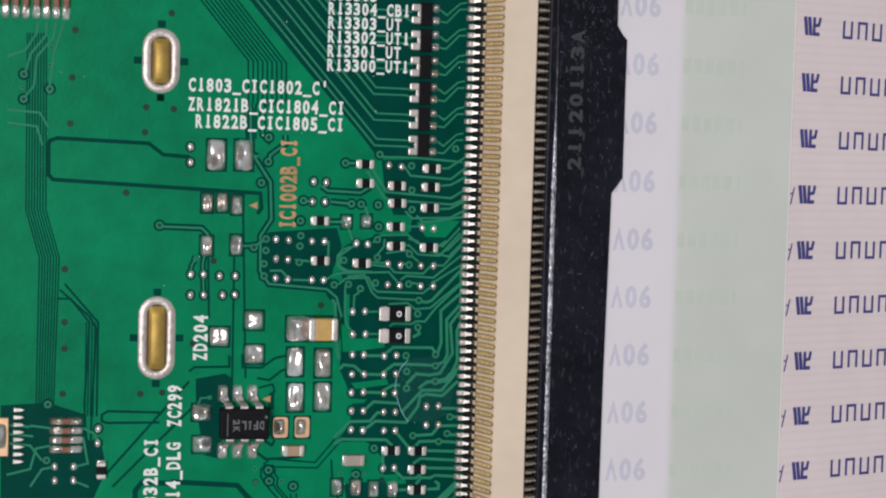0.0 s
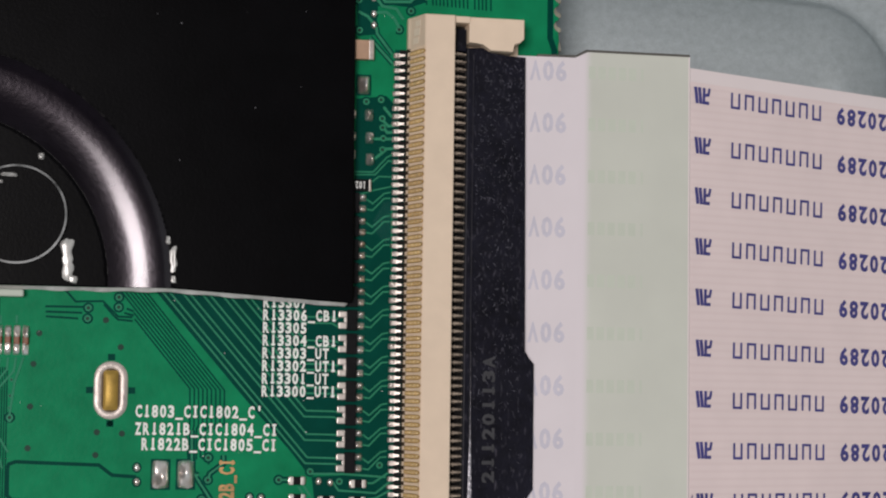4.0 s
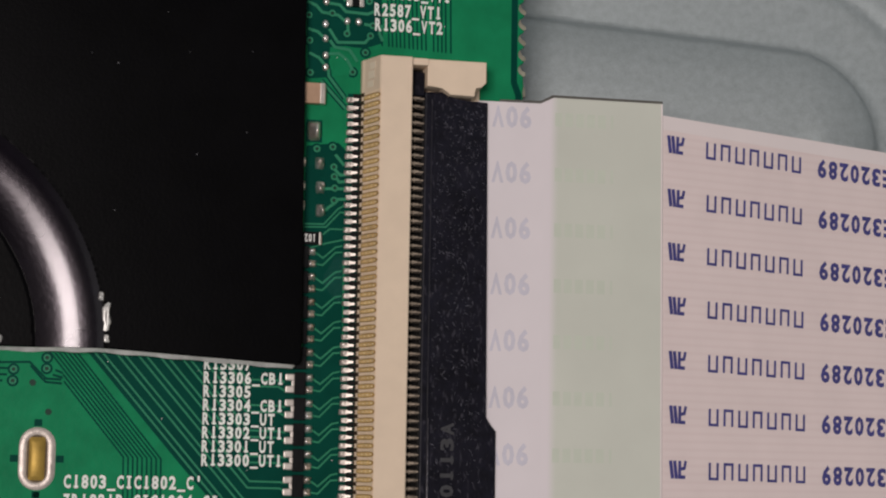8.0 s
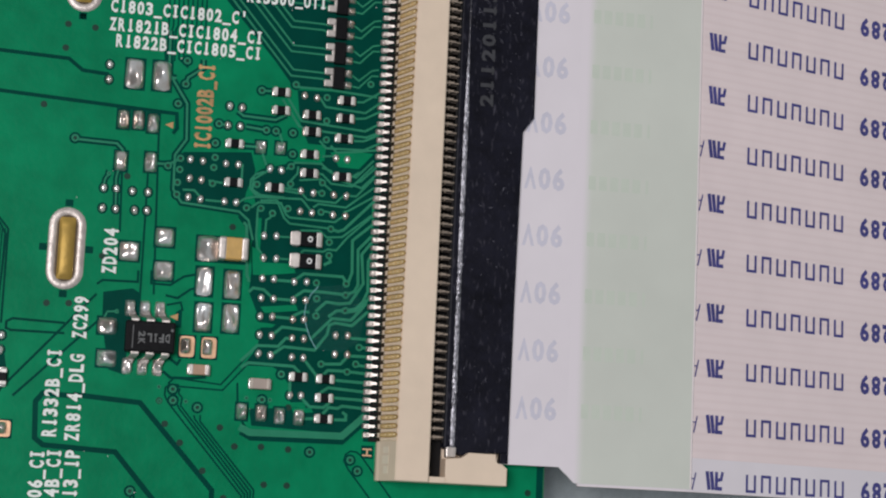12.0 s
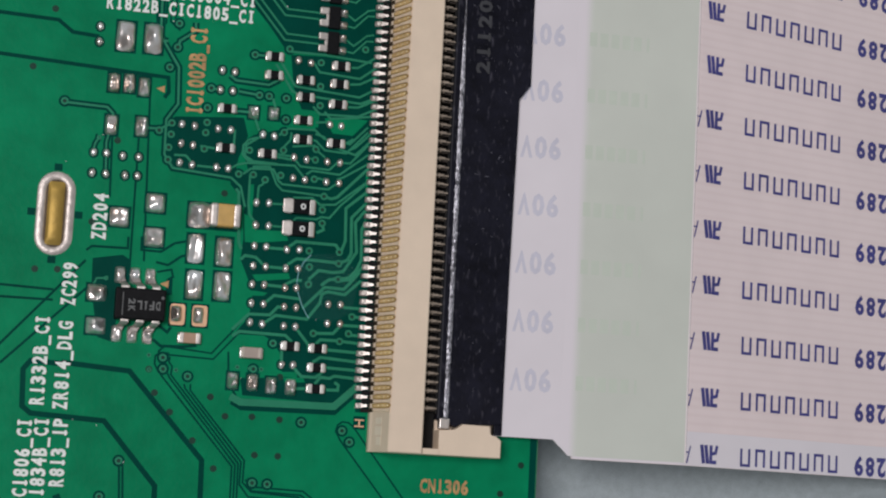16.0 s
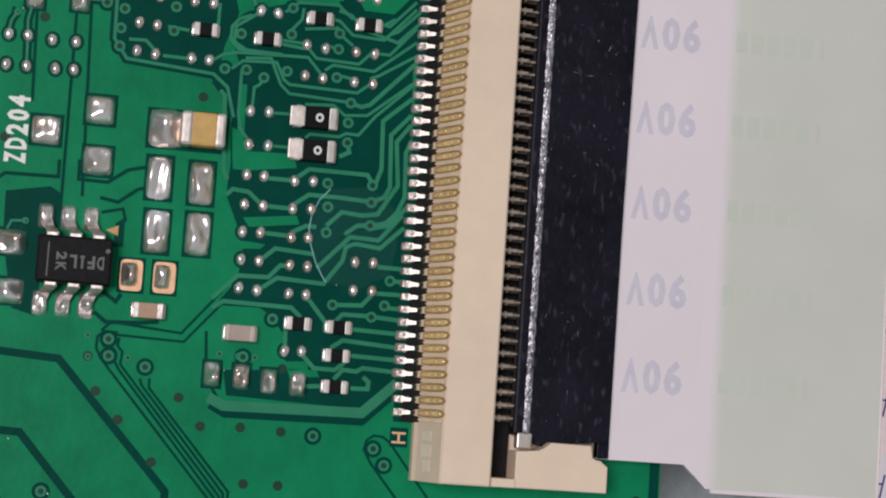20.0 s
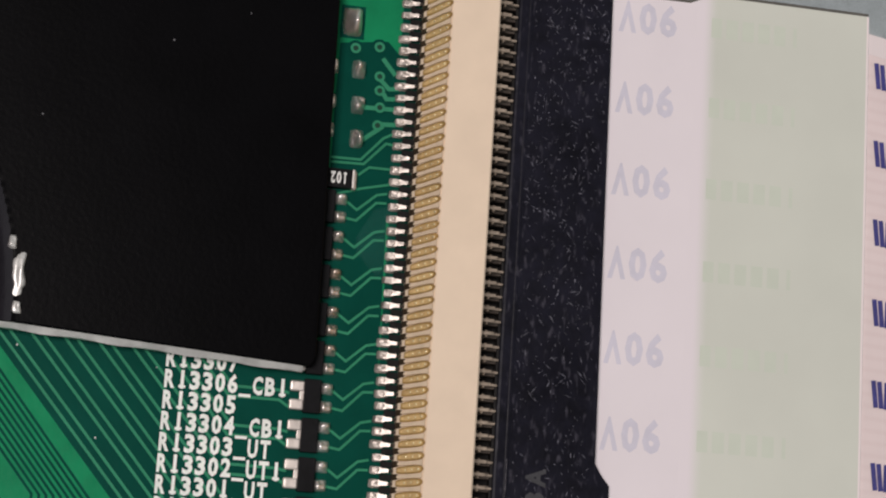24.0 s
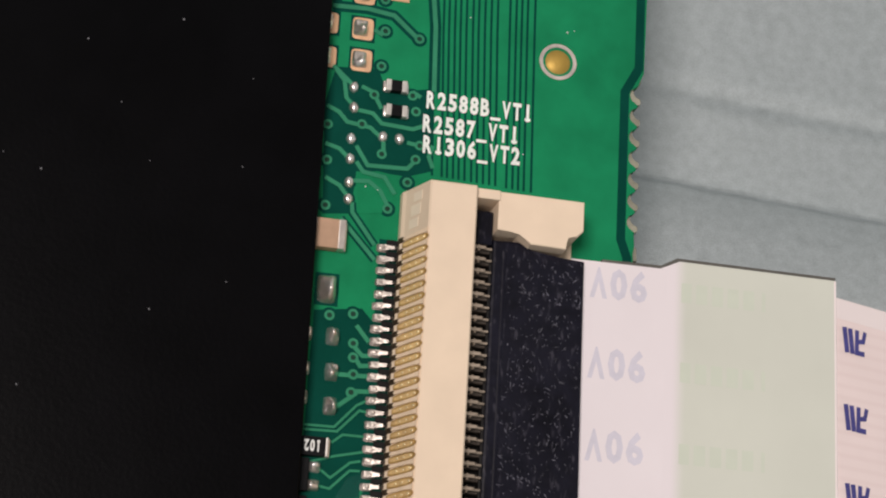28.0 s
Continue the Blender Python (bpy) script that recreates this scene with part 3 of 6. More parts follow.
for x, y, turn in ((-23.82, 28.46, 90), (-26.02, 28.45, 90), (-22.68, 4.11, 0)):
    copy_thing(barrel, pose(x * MM, y * MM, 0, 0, 0, turn))
park(barrel)


# ---- the flat-cable connector ----
CONN = thing("cable_connector", "ivory flat-cable connector with gold contacts and black locking bar", "connector")
Y0, Y1 = -2.62, 49.9
# the long ivory bar, with a sloping flank towards the contacts
bar = bmesh.new()
profile = [(0.82, 0.02), (0.82, 0.5), (0.95, 0.72), (1.54, 2.32), (1.57, 2.41), (1.65, 2.48), (3.5, 2.48), (3.57, 2.4), (3.62, 0.02)]
rows = [[bar.verts.new((x, y, z)) for x, z in profile] for y in (Y0, Y0 + 0.06, Y1 - 0.06, Y1)]
for v in (*rows[0], *rows[-1]):
    v.co.z = max(0.02, v.co.z - 0.05) if v.co.z > 0.1 else v.co.z
for p, q in zip(rows, rows[1:]):
    for i in range(len(profile)):
        j = (i + 1) % len(profile)
        bar.faces.new((p[i], p[j], q[j], q[i]))
bar.faces.new(rows[0])
bar.faces.new(rows[-1])
part("housing_bar", bar, ivory, CONN)
part("housing_floor", block(3.7, 8.2, Y0 + 0.5, Y1 - 0.5, 0.02, 0.4, 0.03), ivory, CONN)
low_arm = [(4.58, -1.2), (4.58, Y0), (8.25, Y0), (8.25, -1.62), (7.95, -1.38), (7.55, -1.36), (7.55, -0.82), (5.95, -0.8), (5.5, -1.2)]
top_arm = [(4.55, 48.25), (5.5, 48.2), (6.0, 47.78), (7.5, 47.75), (7.52, 48.32), (7.95, 48.35), (8.22, 48.62), (8.22, Y1), (4.55, Y1)]
for pts in (low_arm, top_arm):
    part("housing_arm", prism(pts, 0.05, 2.1, 0.06), ivory, CONN)
for y0, y1 in ((Y0, Y0 + 0.34), (Y1 - 0.42, Y1)):
    part("housing_bridge", block(3.6, 4.6, y0, y1, 0.05, 2.2, 0.04), ivory, CONN)
for y, h, u0, u1 in ((-0.86, 0.18, 0.22, 0.6), (-1.42, 0.24, 0.2, 0.62), (-2.0, 0.22, 0.3, 0.6), (48.3, 0.2, 0.2, 0.6), (48.86, 0.24, 0.25, 0.68), (49.42, 0.2, 0.35, 0.72)):
    patch = bmesh.new()
    corners = [(0.95 + 0.59 * u - 0.014, v, 0.72 + 1.6 * u + 0.008) for u, v in ((u0, y - h), (u1, y - h), (u1, y + h), (u0, y + h))]
    inner = [(x + 0.05, v, z - 0.03) for x, v, z in corners]
    vs = [[patch.verts.new(c) for c in ring] for ring in (inner, corners)]
    patch.faces.new(vs[1])
    for i in range(4):
        patch.faces.new((vs[0][i], vs[0][(i + 1) % 4], vs[1][(i + 1) % 4], vs[1][i]))
    part("moulded_window", patch, web_pale, CONN, "small pale window moulded into the end of the flank")
part("dark_clearance", block(0.05, 0.84, -0.4, 47.9, -0.01, 0.0055), mask_bare, CONN)
# black floor paints the shade down in the spring slot
part("slot_floor", block(3.7, 4.58, Y0 + 0.34, Y1 - 0.42, 0.4, 0.62), groove_and_shade, CONN)

def paddle(path, side, lift):
    """A contact blade laid up the flank, rounded at its tip."""
    bm = bmesh.new()
    ring = [[bm.verts.new((x, s * w / 2, z + dz)) for s, dz in ((-1, lift - 0.12), (1, lift - 0.12), (1, lift - 0.03), (side, lift), (-side, lift), (-1, lift - 0.03))] for x, z, w in path]
    for p, q in zip(ring, ring[1:]):
        for i in range(6):
            bm.faces.new((p[i], p[(i + 1) % 6], q[(i + 1) % 6], q[i]))
    bm.faces.new(ring[0])
    bm.faces.new(ring[-1])
    return bm


# one soldered contact, shared by all ninety-six
tail = bmesh.new()
path = [(0.04, 0.05, 0.22), (0.3, 0.08, 0.26), (0.42, 0.12, 0.17), (0.66, 0.18, 0.13)]
ring = [[tail.verts.new((x, s * w / 2, z + dz)) for s, dz in ((-1, 0), (1, 0), (1, 0.11), (-1, 0.11))] for x, z, w in path]
for p, q in zip(ring, ring[1:]):
    for i in range(4):
        tail.faces.new((p[i], p[(i + 1) % 4], q[(i + 1) % 4], q[i]))
tail.faces.new(ring[0])
tail.faces.new(ring[-1])
TAIL = mesh_of("contact_tail", tail, steel_contact)
# dark neck paints the shade between tail and finger
NECK = mesh_of("contact_neck", paddle([(0.64, 0.05, 0.12), (0.86, 0.38, 0.14), (0.98, 0.68, 0.18)], 0.8, 0.11), shaded_blade)
FINGER = mesh_of("contact_finger", paddle([(0.9, 0.6, 0.2), (1.0, 0.86, 0.28), (1.18, 1.35, 0.31), (1.35, 1.81, 0.31), (1.47, 2.13, 0.29), (1.55, 2.34, 0.22), (1.59, 2.43, 0.08)], 0.8, 0.13), gold)
# inner face brighter than the brown rim of the finger
INLAY = mesh_of("worn_face", paddle([(0.92, 0.64, 0.12), (1.02, 0.9, 0.19), (1.2, 1.4, 0.21), (1.36, 1.84, 0.21), (1.46, 2.1, 0.19), (1.52, 2.26, 0.1)], 0.8, 0.15), gold_bright)
# dark brown strips between the finger bases
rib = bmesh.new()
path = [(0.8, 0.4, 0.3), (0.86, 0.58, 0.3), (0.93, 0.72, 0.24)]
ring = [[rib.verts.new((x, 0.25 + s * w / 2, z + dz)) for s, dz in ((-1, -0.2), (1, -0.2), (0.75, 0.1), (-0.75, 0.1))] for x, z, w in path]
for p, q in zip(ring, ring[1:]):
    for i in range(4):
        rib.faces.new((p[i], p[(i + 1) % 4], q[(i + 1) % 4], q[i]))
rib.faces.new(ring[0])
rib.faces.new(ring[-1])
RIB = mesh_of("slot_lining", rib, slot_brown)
web = bmesh.new()
path = [(0.9, 0.62, 0.1), (0.97, 0.8, 0.15), (1.05, 1.0, 0.17), (1.2, 1.42, 0.18), (1.38, 1.91, 0.19), (1.55, 2.32, 0.26)]
ring = [[web.verts.new((x, 0.25 + s * w / 2, z + dz)) for s, dz in ((-1, -0.1), (1, -0.1), (0.8, 0.19), (-0.8, 0.19))] for x, z, w in path]
for p, q in zip(ring, ring[1:]):
    for i in range(4):
        web.faces.new((p[i], p[(i + 1) % 4], q[(i + 1) % 4], q[i]))
web.faces.new(ring[0])
web.faces.new(ring[-1])
WEB = mesh_of("housing_web", web, web_ivory)
pip = bmesh.new()
for px, pz, pr in ((1.47, 2.26, 0.06), (1.3, 1.8, 0.05), (1.13, 1.34, 0.05)):
    bmesh.ops.create_icosphere(pip, subdivisions=1, radius=pr, matrix=Matrix.Translation((px, 0, pz)))
PIP = mesh_of("contact_dimple", pip, gold_tip, True)
FEET = [mesh_of("solder_foot", lump(w, h, 0.14, q, 7, 0.08), m, True) for w, h, q, m in ((0.5, 0.36, 2.0, foot_tin), (0.54, 0.34, 5.1, foot_tin), (0.46, 0.32, 8.7, foot_tin), (0.56, 0.36, 11.3, foot_tin), (0.48, 0.3, 14.2, steel_contact))]
foot_random = random.Random(23)
# lower blade darkened like the shade in the slot
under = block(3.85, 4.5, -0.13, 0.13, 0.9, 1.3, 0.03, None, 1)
UNDER = mesh_of("spring_blade", under, shaded_blade)
spring = bmesh.new()
block(3.64, 4.2, -0.07, 0.07, 1.62, 1.78, 0.025, spring, 1)
block(3.86, 3.96, -0.15, 0.13, 1.52, 1.72, 0.03, spring, 1)
block(4.15, 4.5, -0.05, 0.05, 1.42, 1.6, 0.03, spring, 1)
link = block(3.62, 3.69, -0.25, 0.25, 1.64, 1.8, 0.02, None, 1)
block(3.67, 3.74, -0.09, 0.09, 1.66, 1.82, 0.03, link, 1)
LINK = mesh_of("spring_link", link, mat("pale_spring_link", (0.56, 0.46, 0.37), 0.4, 0.35, 0.3, 3000, 0.5, 5000))
SPRING = mesh_of("contact_spring", spring, dull_contact)
# black blocks paint the shade between the contact tails
GAP = mesh_of("contact_slot", block(0.36, 0.9, 0.13, 0.37, 0.012, 0.11), groove_and_shade)
for k in range(96):
    y = 0.5 * k
    tail_ob = piece("contact", TAIL, CONN, 0, y)
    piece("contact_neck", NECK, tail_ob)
    piece("solder_foot", foot_random.choice(FEET), tail_ob, 0.2 + foot_random.uniform(-0.05, 0.05), foot_random.uniform(-0.02, 0.02))
    f = piece("contact_finger", FINGER, CONN, 0, y)
    piece("dimple", PIP, f)
    piece("worn_face", INLAY, f)
    sp = piece("contact_spring", SPRING, CONN, 0, y + 0.02)
    piece("spring_blade", UNDER, sp)
    piece("spring_link", LINK, sp)
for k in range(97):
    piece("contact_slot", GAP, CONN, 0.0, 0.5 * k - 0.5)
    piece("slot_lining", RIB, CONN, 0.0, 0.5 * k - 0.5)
    piece("housing_web", WEB, CONN, 0.0, 0.5 * k - 0.5)

# the black locking bar
part("lock_foot", block(8.0, 8.48, -1.3, -0.6, 0.7, 1.3, 0.04), lock_black, CONN)
part("lock_tab", block(3.85, 4.52, 47.75, 49.2, 0.8, 1.42, 0.06), lock_black, CONN)
LOCK = [(4.55, -0.55), (5.72, -0.98), (5.98, -0.72), (8.45, -0.72), (8.45, 18.55), (9.26, 19.4), (9.26, 27.5), (8.5, 28.28), (8.5, 47.55), (6.15, 47.62), (5.65, 48.05), (4.55, 48.0)]
part("locking_bar", prism(LOCK, 0.62, 1.46, 0.12), lock_black, CONN, "black plastic locking bar, scuffed and dusty")
part("lock_lip", block(4.44, 4.8, -0.3, 47.7, 0.9, 1.36, 0.05), groove_and_shade, CONN)
part("lock_ridge", block(4.96, 5.16, -0.6, 47.6, 1.3, 1.49, 0.06), lock_black, CONN, "low black ridge along the locking bar")
part("lock_end", block(4.72, 5.3, -1.1, -0.5, 0.9, 1.52, 0.05), tin, CONN, "silvery end stop of the locking bar")
scuff = bmesh.new()
cols = []
for k in range(720):
    y = -0.55 + 0.04 * k
    wide = 0.13 if y < 19 else 0.13 * max(0.12, 1 - (y - 19) / 6)
    cols.append([scuff.verts.new((5.06 + u * wide * (1 + 0.3 * noise.noise(Vector((u, y * 3, 4)))), y, 1.492 + 0.035 * (1 - abs(u)) + 0.03 * noise.noise(Vector((u * 3, y * 9, 1))))) for u in (-1, -0.6, -0.2, 0.2, 0.6, 1)])
for p, q in zip(cols, cols[1:]):
    for i in range(5):
        scuff.faces.new((p[i], p[i + 1], q[i + 1], q[i]))
part("scuffed_ridge", scuff, mat("scuffed_silvery_ridge", (0.33, 0.32, 0.35), 0.4, 0.75, 0.95, 5000, 1.0, 4200), CONN, "silvery worn stretch of the ridge")
digit_black = mat("moulded_black_digits", (0.03, 0.03, 0.036), 0.6, 0, 0.3, 2500)
for k, ch in enumerate("21120113A"):
    code = new("moulded_digit", letters("moulded_digit", ch, 0.92, 0.75, digit_black, 0.03))
    code.parent = CONN
    code.matrix_basis = pose(6.62 * MM, (19.75 + 0.9222 * k) * MM, 1.452 * MM, 0, 0, 90)
dust_random = random.Random(11)
dust = bmesh.new()
for k in range(900):
    y, x = 20 + 27.4 * dust_random.random() ** 0.55 if k < 800 else dust_random.uniform(0, 47), dust_random.uniform(5.2, 8.35)
    L, w, a = dust_random.uniform(0.03, 0.42) * dust_random.random() ** 1.7 + 0.04, dust_random.uniform(0.008, 0.026), dust_random.gauss(1.9, 0.8)
    d, n = Vector((math.cos(a), math.sin(a))) * L / 2, Vector((-math.sin(a), math.cos(a))) * w
    dust.faces.new([dust.verts.new((x + p.x, y + p.y, 1.466 + q)) for p, q in ((d, 0), (n, 0.012), (-d, 0), (-n, 0.012))])
tagged(part("dust_layer", dust, mat("grey_dust", (0.1, 0.098, 0.122), 0.8, 0, 0.8, 3000), CONN, "fine grey dust and fibres on the black bar"), kind="stuff")


# ---- the flat cable ----
CABLE = thing("flat_cable", "pale pink striped ribbon cable with blue print, in the connector", "cable")
SLOPE = 0.33
TILT = math.degrees(math.atan(SLOPE))
part("inserted_end", prism([(8.0, -1.32), (11.6, -1.32), (12.02, -1.72), (12.7, -1.72), (12.7, 47.9), (12.2, 47.88), (11.9, 47.74), (8.0, 47.7)], 0.92, 1.16), cable_white, CABLE, "whitish end of the cable printed with pale blue marks")
part("stiffener", prism([(12.0, -1.68), (12.55, -2.22), (19.82, -2.22), (19.82, 48.15), (12.75, 48.15), (12.2, 47.88)], 0.96, 1.161), film_green, CABLE, "pale green plastic stiffener film")
part("pale_rim", prism([(19.73, -2.2), (19.82, -2.2), (19.82, 48.13), (19.73, 48.13)], 1.1, 1.168), border_white, CABLE, "pale cut rim of the stiffener")
# dark strip in place of the shade beside the stiffener's edge
part("glue_line", prism([(19.815, -2.2), (19.875, -2.2), (19.875, 47.4), (19.815, 47.4)], 0.98, 1.06), strip_dark, CABLE, "thin dark strip painting the shade beside the stiffener's rim")
# dark sheet that shows as a strip along the stiffener's top edge
part("backing", prism([(9.4, 40.0), (19.86, 40.0), (19.9, 48.36), (12.72, 48.36), (12.0, 47.96), (9.4, 47.9)], 0.72, 0.93), strip_dark, CABLE, "dark strip along the top edge of the stiffener")


def fall(x):
    """Height of the cable, flat to the stiffener's edge and falling beyond it."""
    if x < 20.0:
        return 1.1 - 0.1 * max(0.0, (x - 19.5) / 0.5)
    return max(1.0 - SLOPE * (x - 20.0), -8.75)


def lean(x, y):
    """The far half of the cable runs slightly askew."""
    return -0.03 * (min(x, 60) - 20) * min(1.0, max(0.0, (y - 15) / 20)) if x > 20 else 0.0


skin = bmesh.new()
xs = [12.8, 19.0, 19.5, 19.75, 20.0, 20.4, 21.2] + [22 + 2 * k for k in range(13)] + [48.6, 50.5, 60, 120, 200]
top = [[skin.verts.new((x, y + lean(x, y), fall(x) + d)) for x in xs] for y, d in ((-2.38, 0), (15, 0), (35, 0), (47.45, 0), (47.45, -0.14), (-2.38, -0.14))]
for a in range(6):
    b = (a + 1) % 6
    for i in range(len(xs) - 1):
        skin.faces.new((top[a][i], top[a][i + 1], top[b][i + 1], top[b][i]))
part("cable_skin", skin, cable_pink, CABLE, "pale pink cable skin with fine lengthwise lines")
for e0, e1 in ((-2.36, -0.35), (46.55, 47.43)):
    border = bmesh.new()
    sides = [[border.verts.new((x, y + lean(x, y), fall(x) + d)) for x in xs] for y, d in ((e0, -0.01), (e0, 0.012), (e1, 0.012), (e1, -0.01))]
    for a, b in ((0, 1), (1, 2), (2, 3)):
        for i in range(len(xs) - 1):
            border.faces.new((sides[a][i], sides[a][i + 1], sides[b][i + 1], sides[b][i]))
    part("white_border", border, border_white if e0 > 0 else cable_white, CABLE, "plain white border along the edge of the cable")


def on_slope(s, y, lift=0.02, turn=180):
    """A place on the falling cable, s along it from the stiffener's edge."""
    c = math.cos(math.radians(TILT))
    askew = math.degrees(math.atan(lean(21, y)))
    return pose((20.0 + s * c) * MM, (y + lean(20 + s * c, y)) * MM, (1.0 - SLOPE * s * c + lift) * MM, 0, TILT, 0) @ pose(0, 0, 0, 0, 0, turn + askew)


NUMBER = letters("printed_number", "E320289", 6.7, 1.12, ink_blue, 0.006)
VOLT = letters("printed_rating", "90V", 2.62, 1.22, ink_faint, 0.006, 0.86)
# the maker's word stands as plain strokes of its size
up_bar, down_bar = bmesh.new(), bmesh.new()
ribbon([(0.06, 0), (0.06, 1.0), (0.68, 1.0), (0.68, 0)], 0.17, 0, 0.006, up_bar)
ribbon([(0.06, 1.05), (0.06, 0.06), (0.68, 0.06), (0.68, 1.05)], 0.17, 0, 0.006, down_bar)
WORD = [mesh_of("printed_stroke", q, ink_blue) for q in (up_bar, down_bar)]
badge = bmesh.new()
ribbon([(0.72, 1.1), (0.88, 0.0)], 0.25, 0, 0.006, badge)
ribbon([(1.02, 1.1), (1.2, 0.0)], 0.25, 0, 0.006, badge)
ribbon([(0.04, 1.0), (0.48, 1.0), (0.48, 0.0)], 0.22, 0, 0.006, badge)
ribbon([(0.4, 0.5), (0.12, 0.45), (0.02, 0.0)], 0.2, 0, 0.0065, badge)
BADGE = mesh_of("printed_badge", badge, ink_blue)
ghost = bmesh.new()
for k, (x, w) in enumerate(((0, 0.16), (0.5, 0.5), (1.2, 0.5), (1.9, 0.5), (2.6, 0.5), (3.3, 0.45))):
    ribbon([(x, 0.5), (x + w, 0.5)], 0.85, 0, 0.004, ghost)
GHOST = mesh_of("ghost_print", ghost, ink_ghost)
for k in range(15):
    y = -1.63 + 3.38 * k
    for name, me, s, dy in (("printed_badge", BADGE, 1.72, 0.55), ("printed_number", NUMBER, 19.4, 0.5), *(("printed_stroke", WORD[q % 2], 11.35 - 1.18 * q, 0.5) for q in range(7))):
        ob = new(name, me)
        ob.parent = CABLE
        ob.matrix_basis = on_slope(s + 0.5 * max(0.0, 1 - k / 8) ** 1.3 - 0.04 * max(0, k - 9), y + dy)
tick = bmesh.new()
ribbon([(-0.05, -0.12), (0.2, 0.9)], 0.09, 0, 0.006, tick)
ribbon([(0.05, 0.25), (0.3, 0.25)], 0.08, 0, 0.0065, tick)
TICK = mesh_of("printed_tick", tick, ink_blue)
for k in range(7):
    ob = new("printed_tick", TICK)
    ob.parent = CABLE
    ob.matrix_basis = on_slope(0.12, -1.63 + 3.38 * k + 0.3, 0.03)
for k in range(15):
    y = -1.41 + 3.443 * k
    if k:
        ob = new("printed_rating", VOLT)
        ob.parent = CABLE
        ob.matrix_basis = pose(11.4 * MM, (y + 0.6) * MM, 1.164 * MM, 0, 0, 180)
        ob = new("ghost_print", GHOST)
        ob.parent = CABLE
        ob.matrix_basis = pose(16.6 * MM, (y + 0.5) * MM, 1.164 * MM, 0, 0, 180)


# ---- the black plate over the board ----
PLATE = thing("black_plate", "black painted pressed steel cover plate with a curved step", "cover plate")
CX, CY, R0 = -28.8, 32.1, 13.19
PLATE_TOP = 0.95


def rib_distance(x, y):
    return math.hypot(x - CX, (y - CY) if y > CY else 0.1 * (y - CY)) - R0


def plate_height(x, y):
    """A low corner field, a broad rounded rib round it and the high field beyond."""
    d = rib_distance(x, y)
    if d > 1.4:
        return PLATE_TOP
    return max(0.3, PLATE_TOP + 0.2 - (0.24 if d > 0.5 else 0.094) * (d - 0.5) ** 2)


def plate_low(x):
    """The lower rim, nearly straight."""
    return 31.22 + 0.66 * min(1.0, (-3.0 - x) / 11.0)


nx, ny = 300, 240
bm = bmesh.new()
gridv = []
for i in range(nx + 1):
    x = -2.66 - 32.2 * (i / nx) if i < nx else -70.0
    row = []
    for j in range(ny + 1):
        y0 = plate_low(x)
        if i == 0:
            y0 += 0.5
        elif i == 1:
            y0 += 0.16
        y = y0 + 22.0 * (j / ny) ** 1.0 if j < ny else 95.0
        row.append(bm.verts.new((x - 0.0093 * (y - 40.0), y, plate_height(x, y) - (0.05 if -2.6 < rib_distance(x, y) < 1.35 else 0.0))))
    gridv.append(row)
for i in range(nx):
    for j in range(ny):
        x, y = gridv[i][j].co.x, gridv[i][j].co.y
        if x < -26.3 and y > 44.6:
            continue
        bm.faces.new((gridv[i][j], gridv[i][j + 1], gridv[i + 1][j + 1], gridv[i + 1][j]))
body = part("pressed_sheet", bm, plate_black, PLATE, "", True)
sol = body.modifiers.new("thickness", "SOLIDIFY")
sol.thickness, sol.offset = 0.4 * MM, -1.0
swept = bmesh.new()
profile_d = [-2.51 + 3.91 * k / 54 for k in range(55)]
stations = []
for k in range(9):
    line = []
    for d in profile_d:
        x = CX + R0 + d
        y = plate_low(x) + (CY - plate_low(x)) * k / 8
        line.append(swept.verts.new((x - 0.0093 * (y - 40.0), y, plate_height(x, y) + 0.004)))
    stations.append(line)
for k in range(1, 61):
    a = math.radians(1.34 * k)
    line = []
    for d in profile_d:
        x, y = CX + (R0 + d) * math.cos(a), CY + (R0 + d) * math.sin(a)
        line.append(swept.verts.new((x - 0.0093 * (y - 40.0), y, plate_height(x, y) + 0.004)))
    stations.append(line)
for p, q in zip(stations, stations[1:]):
    for i in range(len(profile_d) - 1):
        swept.faces.new((p[i], p[i + 1], q[i + 1], q[i]))
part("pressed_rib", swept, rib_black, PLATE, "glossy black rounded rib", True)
rim = bmesh.new()
low = [(-3.05 - 0.5 * k) for k in range(46)]
a = [rim.verts.new((x, plate_low(x) - 0.03, plate_height(x, plate_low(x)) - 0.02)) for x in low]
b = [rim.verts.new((x, plate_low(x) - 0.26 - 0.04 * math.sin(x * 2.3), plate_height(x, plate_low(x)) - 0.2)) for x in low]
c = [rim.verts.new((x, plate_low(x) - 0.24, plate_height(x, plate_low(x)) - 0.42)) for x in low]
for p, q in ((a, b), (b, c)):
    for k in range(len(low) - 1):
        rim.faces.new((p[k], p[k + 1], q[k + 1], q[k]))
part("cut_rim", rim, bare_edge, PLATE, "bare bright cut edge of the black plate")
boss = bmesh.new()
disc(-23.8, 36.3, 3.05, 0.2, 0.62, 48, boss)
part("boss", boss, plate_black, PLATE, "round raised boss")
ringm = bmesh.new()
for k in range(64):
    a0, a1 = 2 * math.pi * k / 64, 2 * math.pi * (k + 1) / 64
    vs = [ringm.verts.new((-23.8 + r * math.cos(q), 36.3 + r * math.sin(q), z)) for q, r, z in ((a0, 3.11, 0.59), (a1, 3.11, 0.59), (a1, 2.98, 0.65), (a0, 2.98, 0.65))]
    ringm.faces.new(vs)
bmesh.ops.remove_doubles(ringm, verts=ringm.verts, dist=0.001)
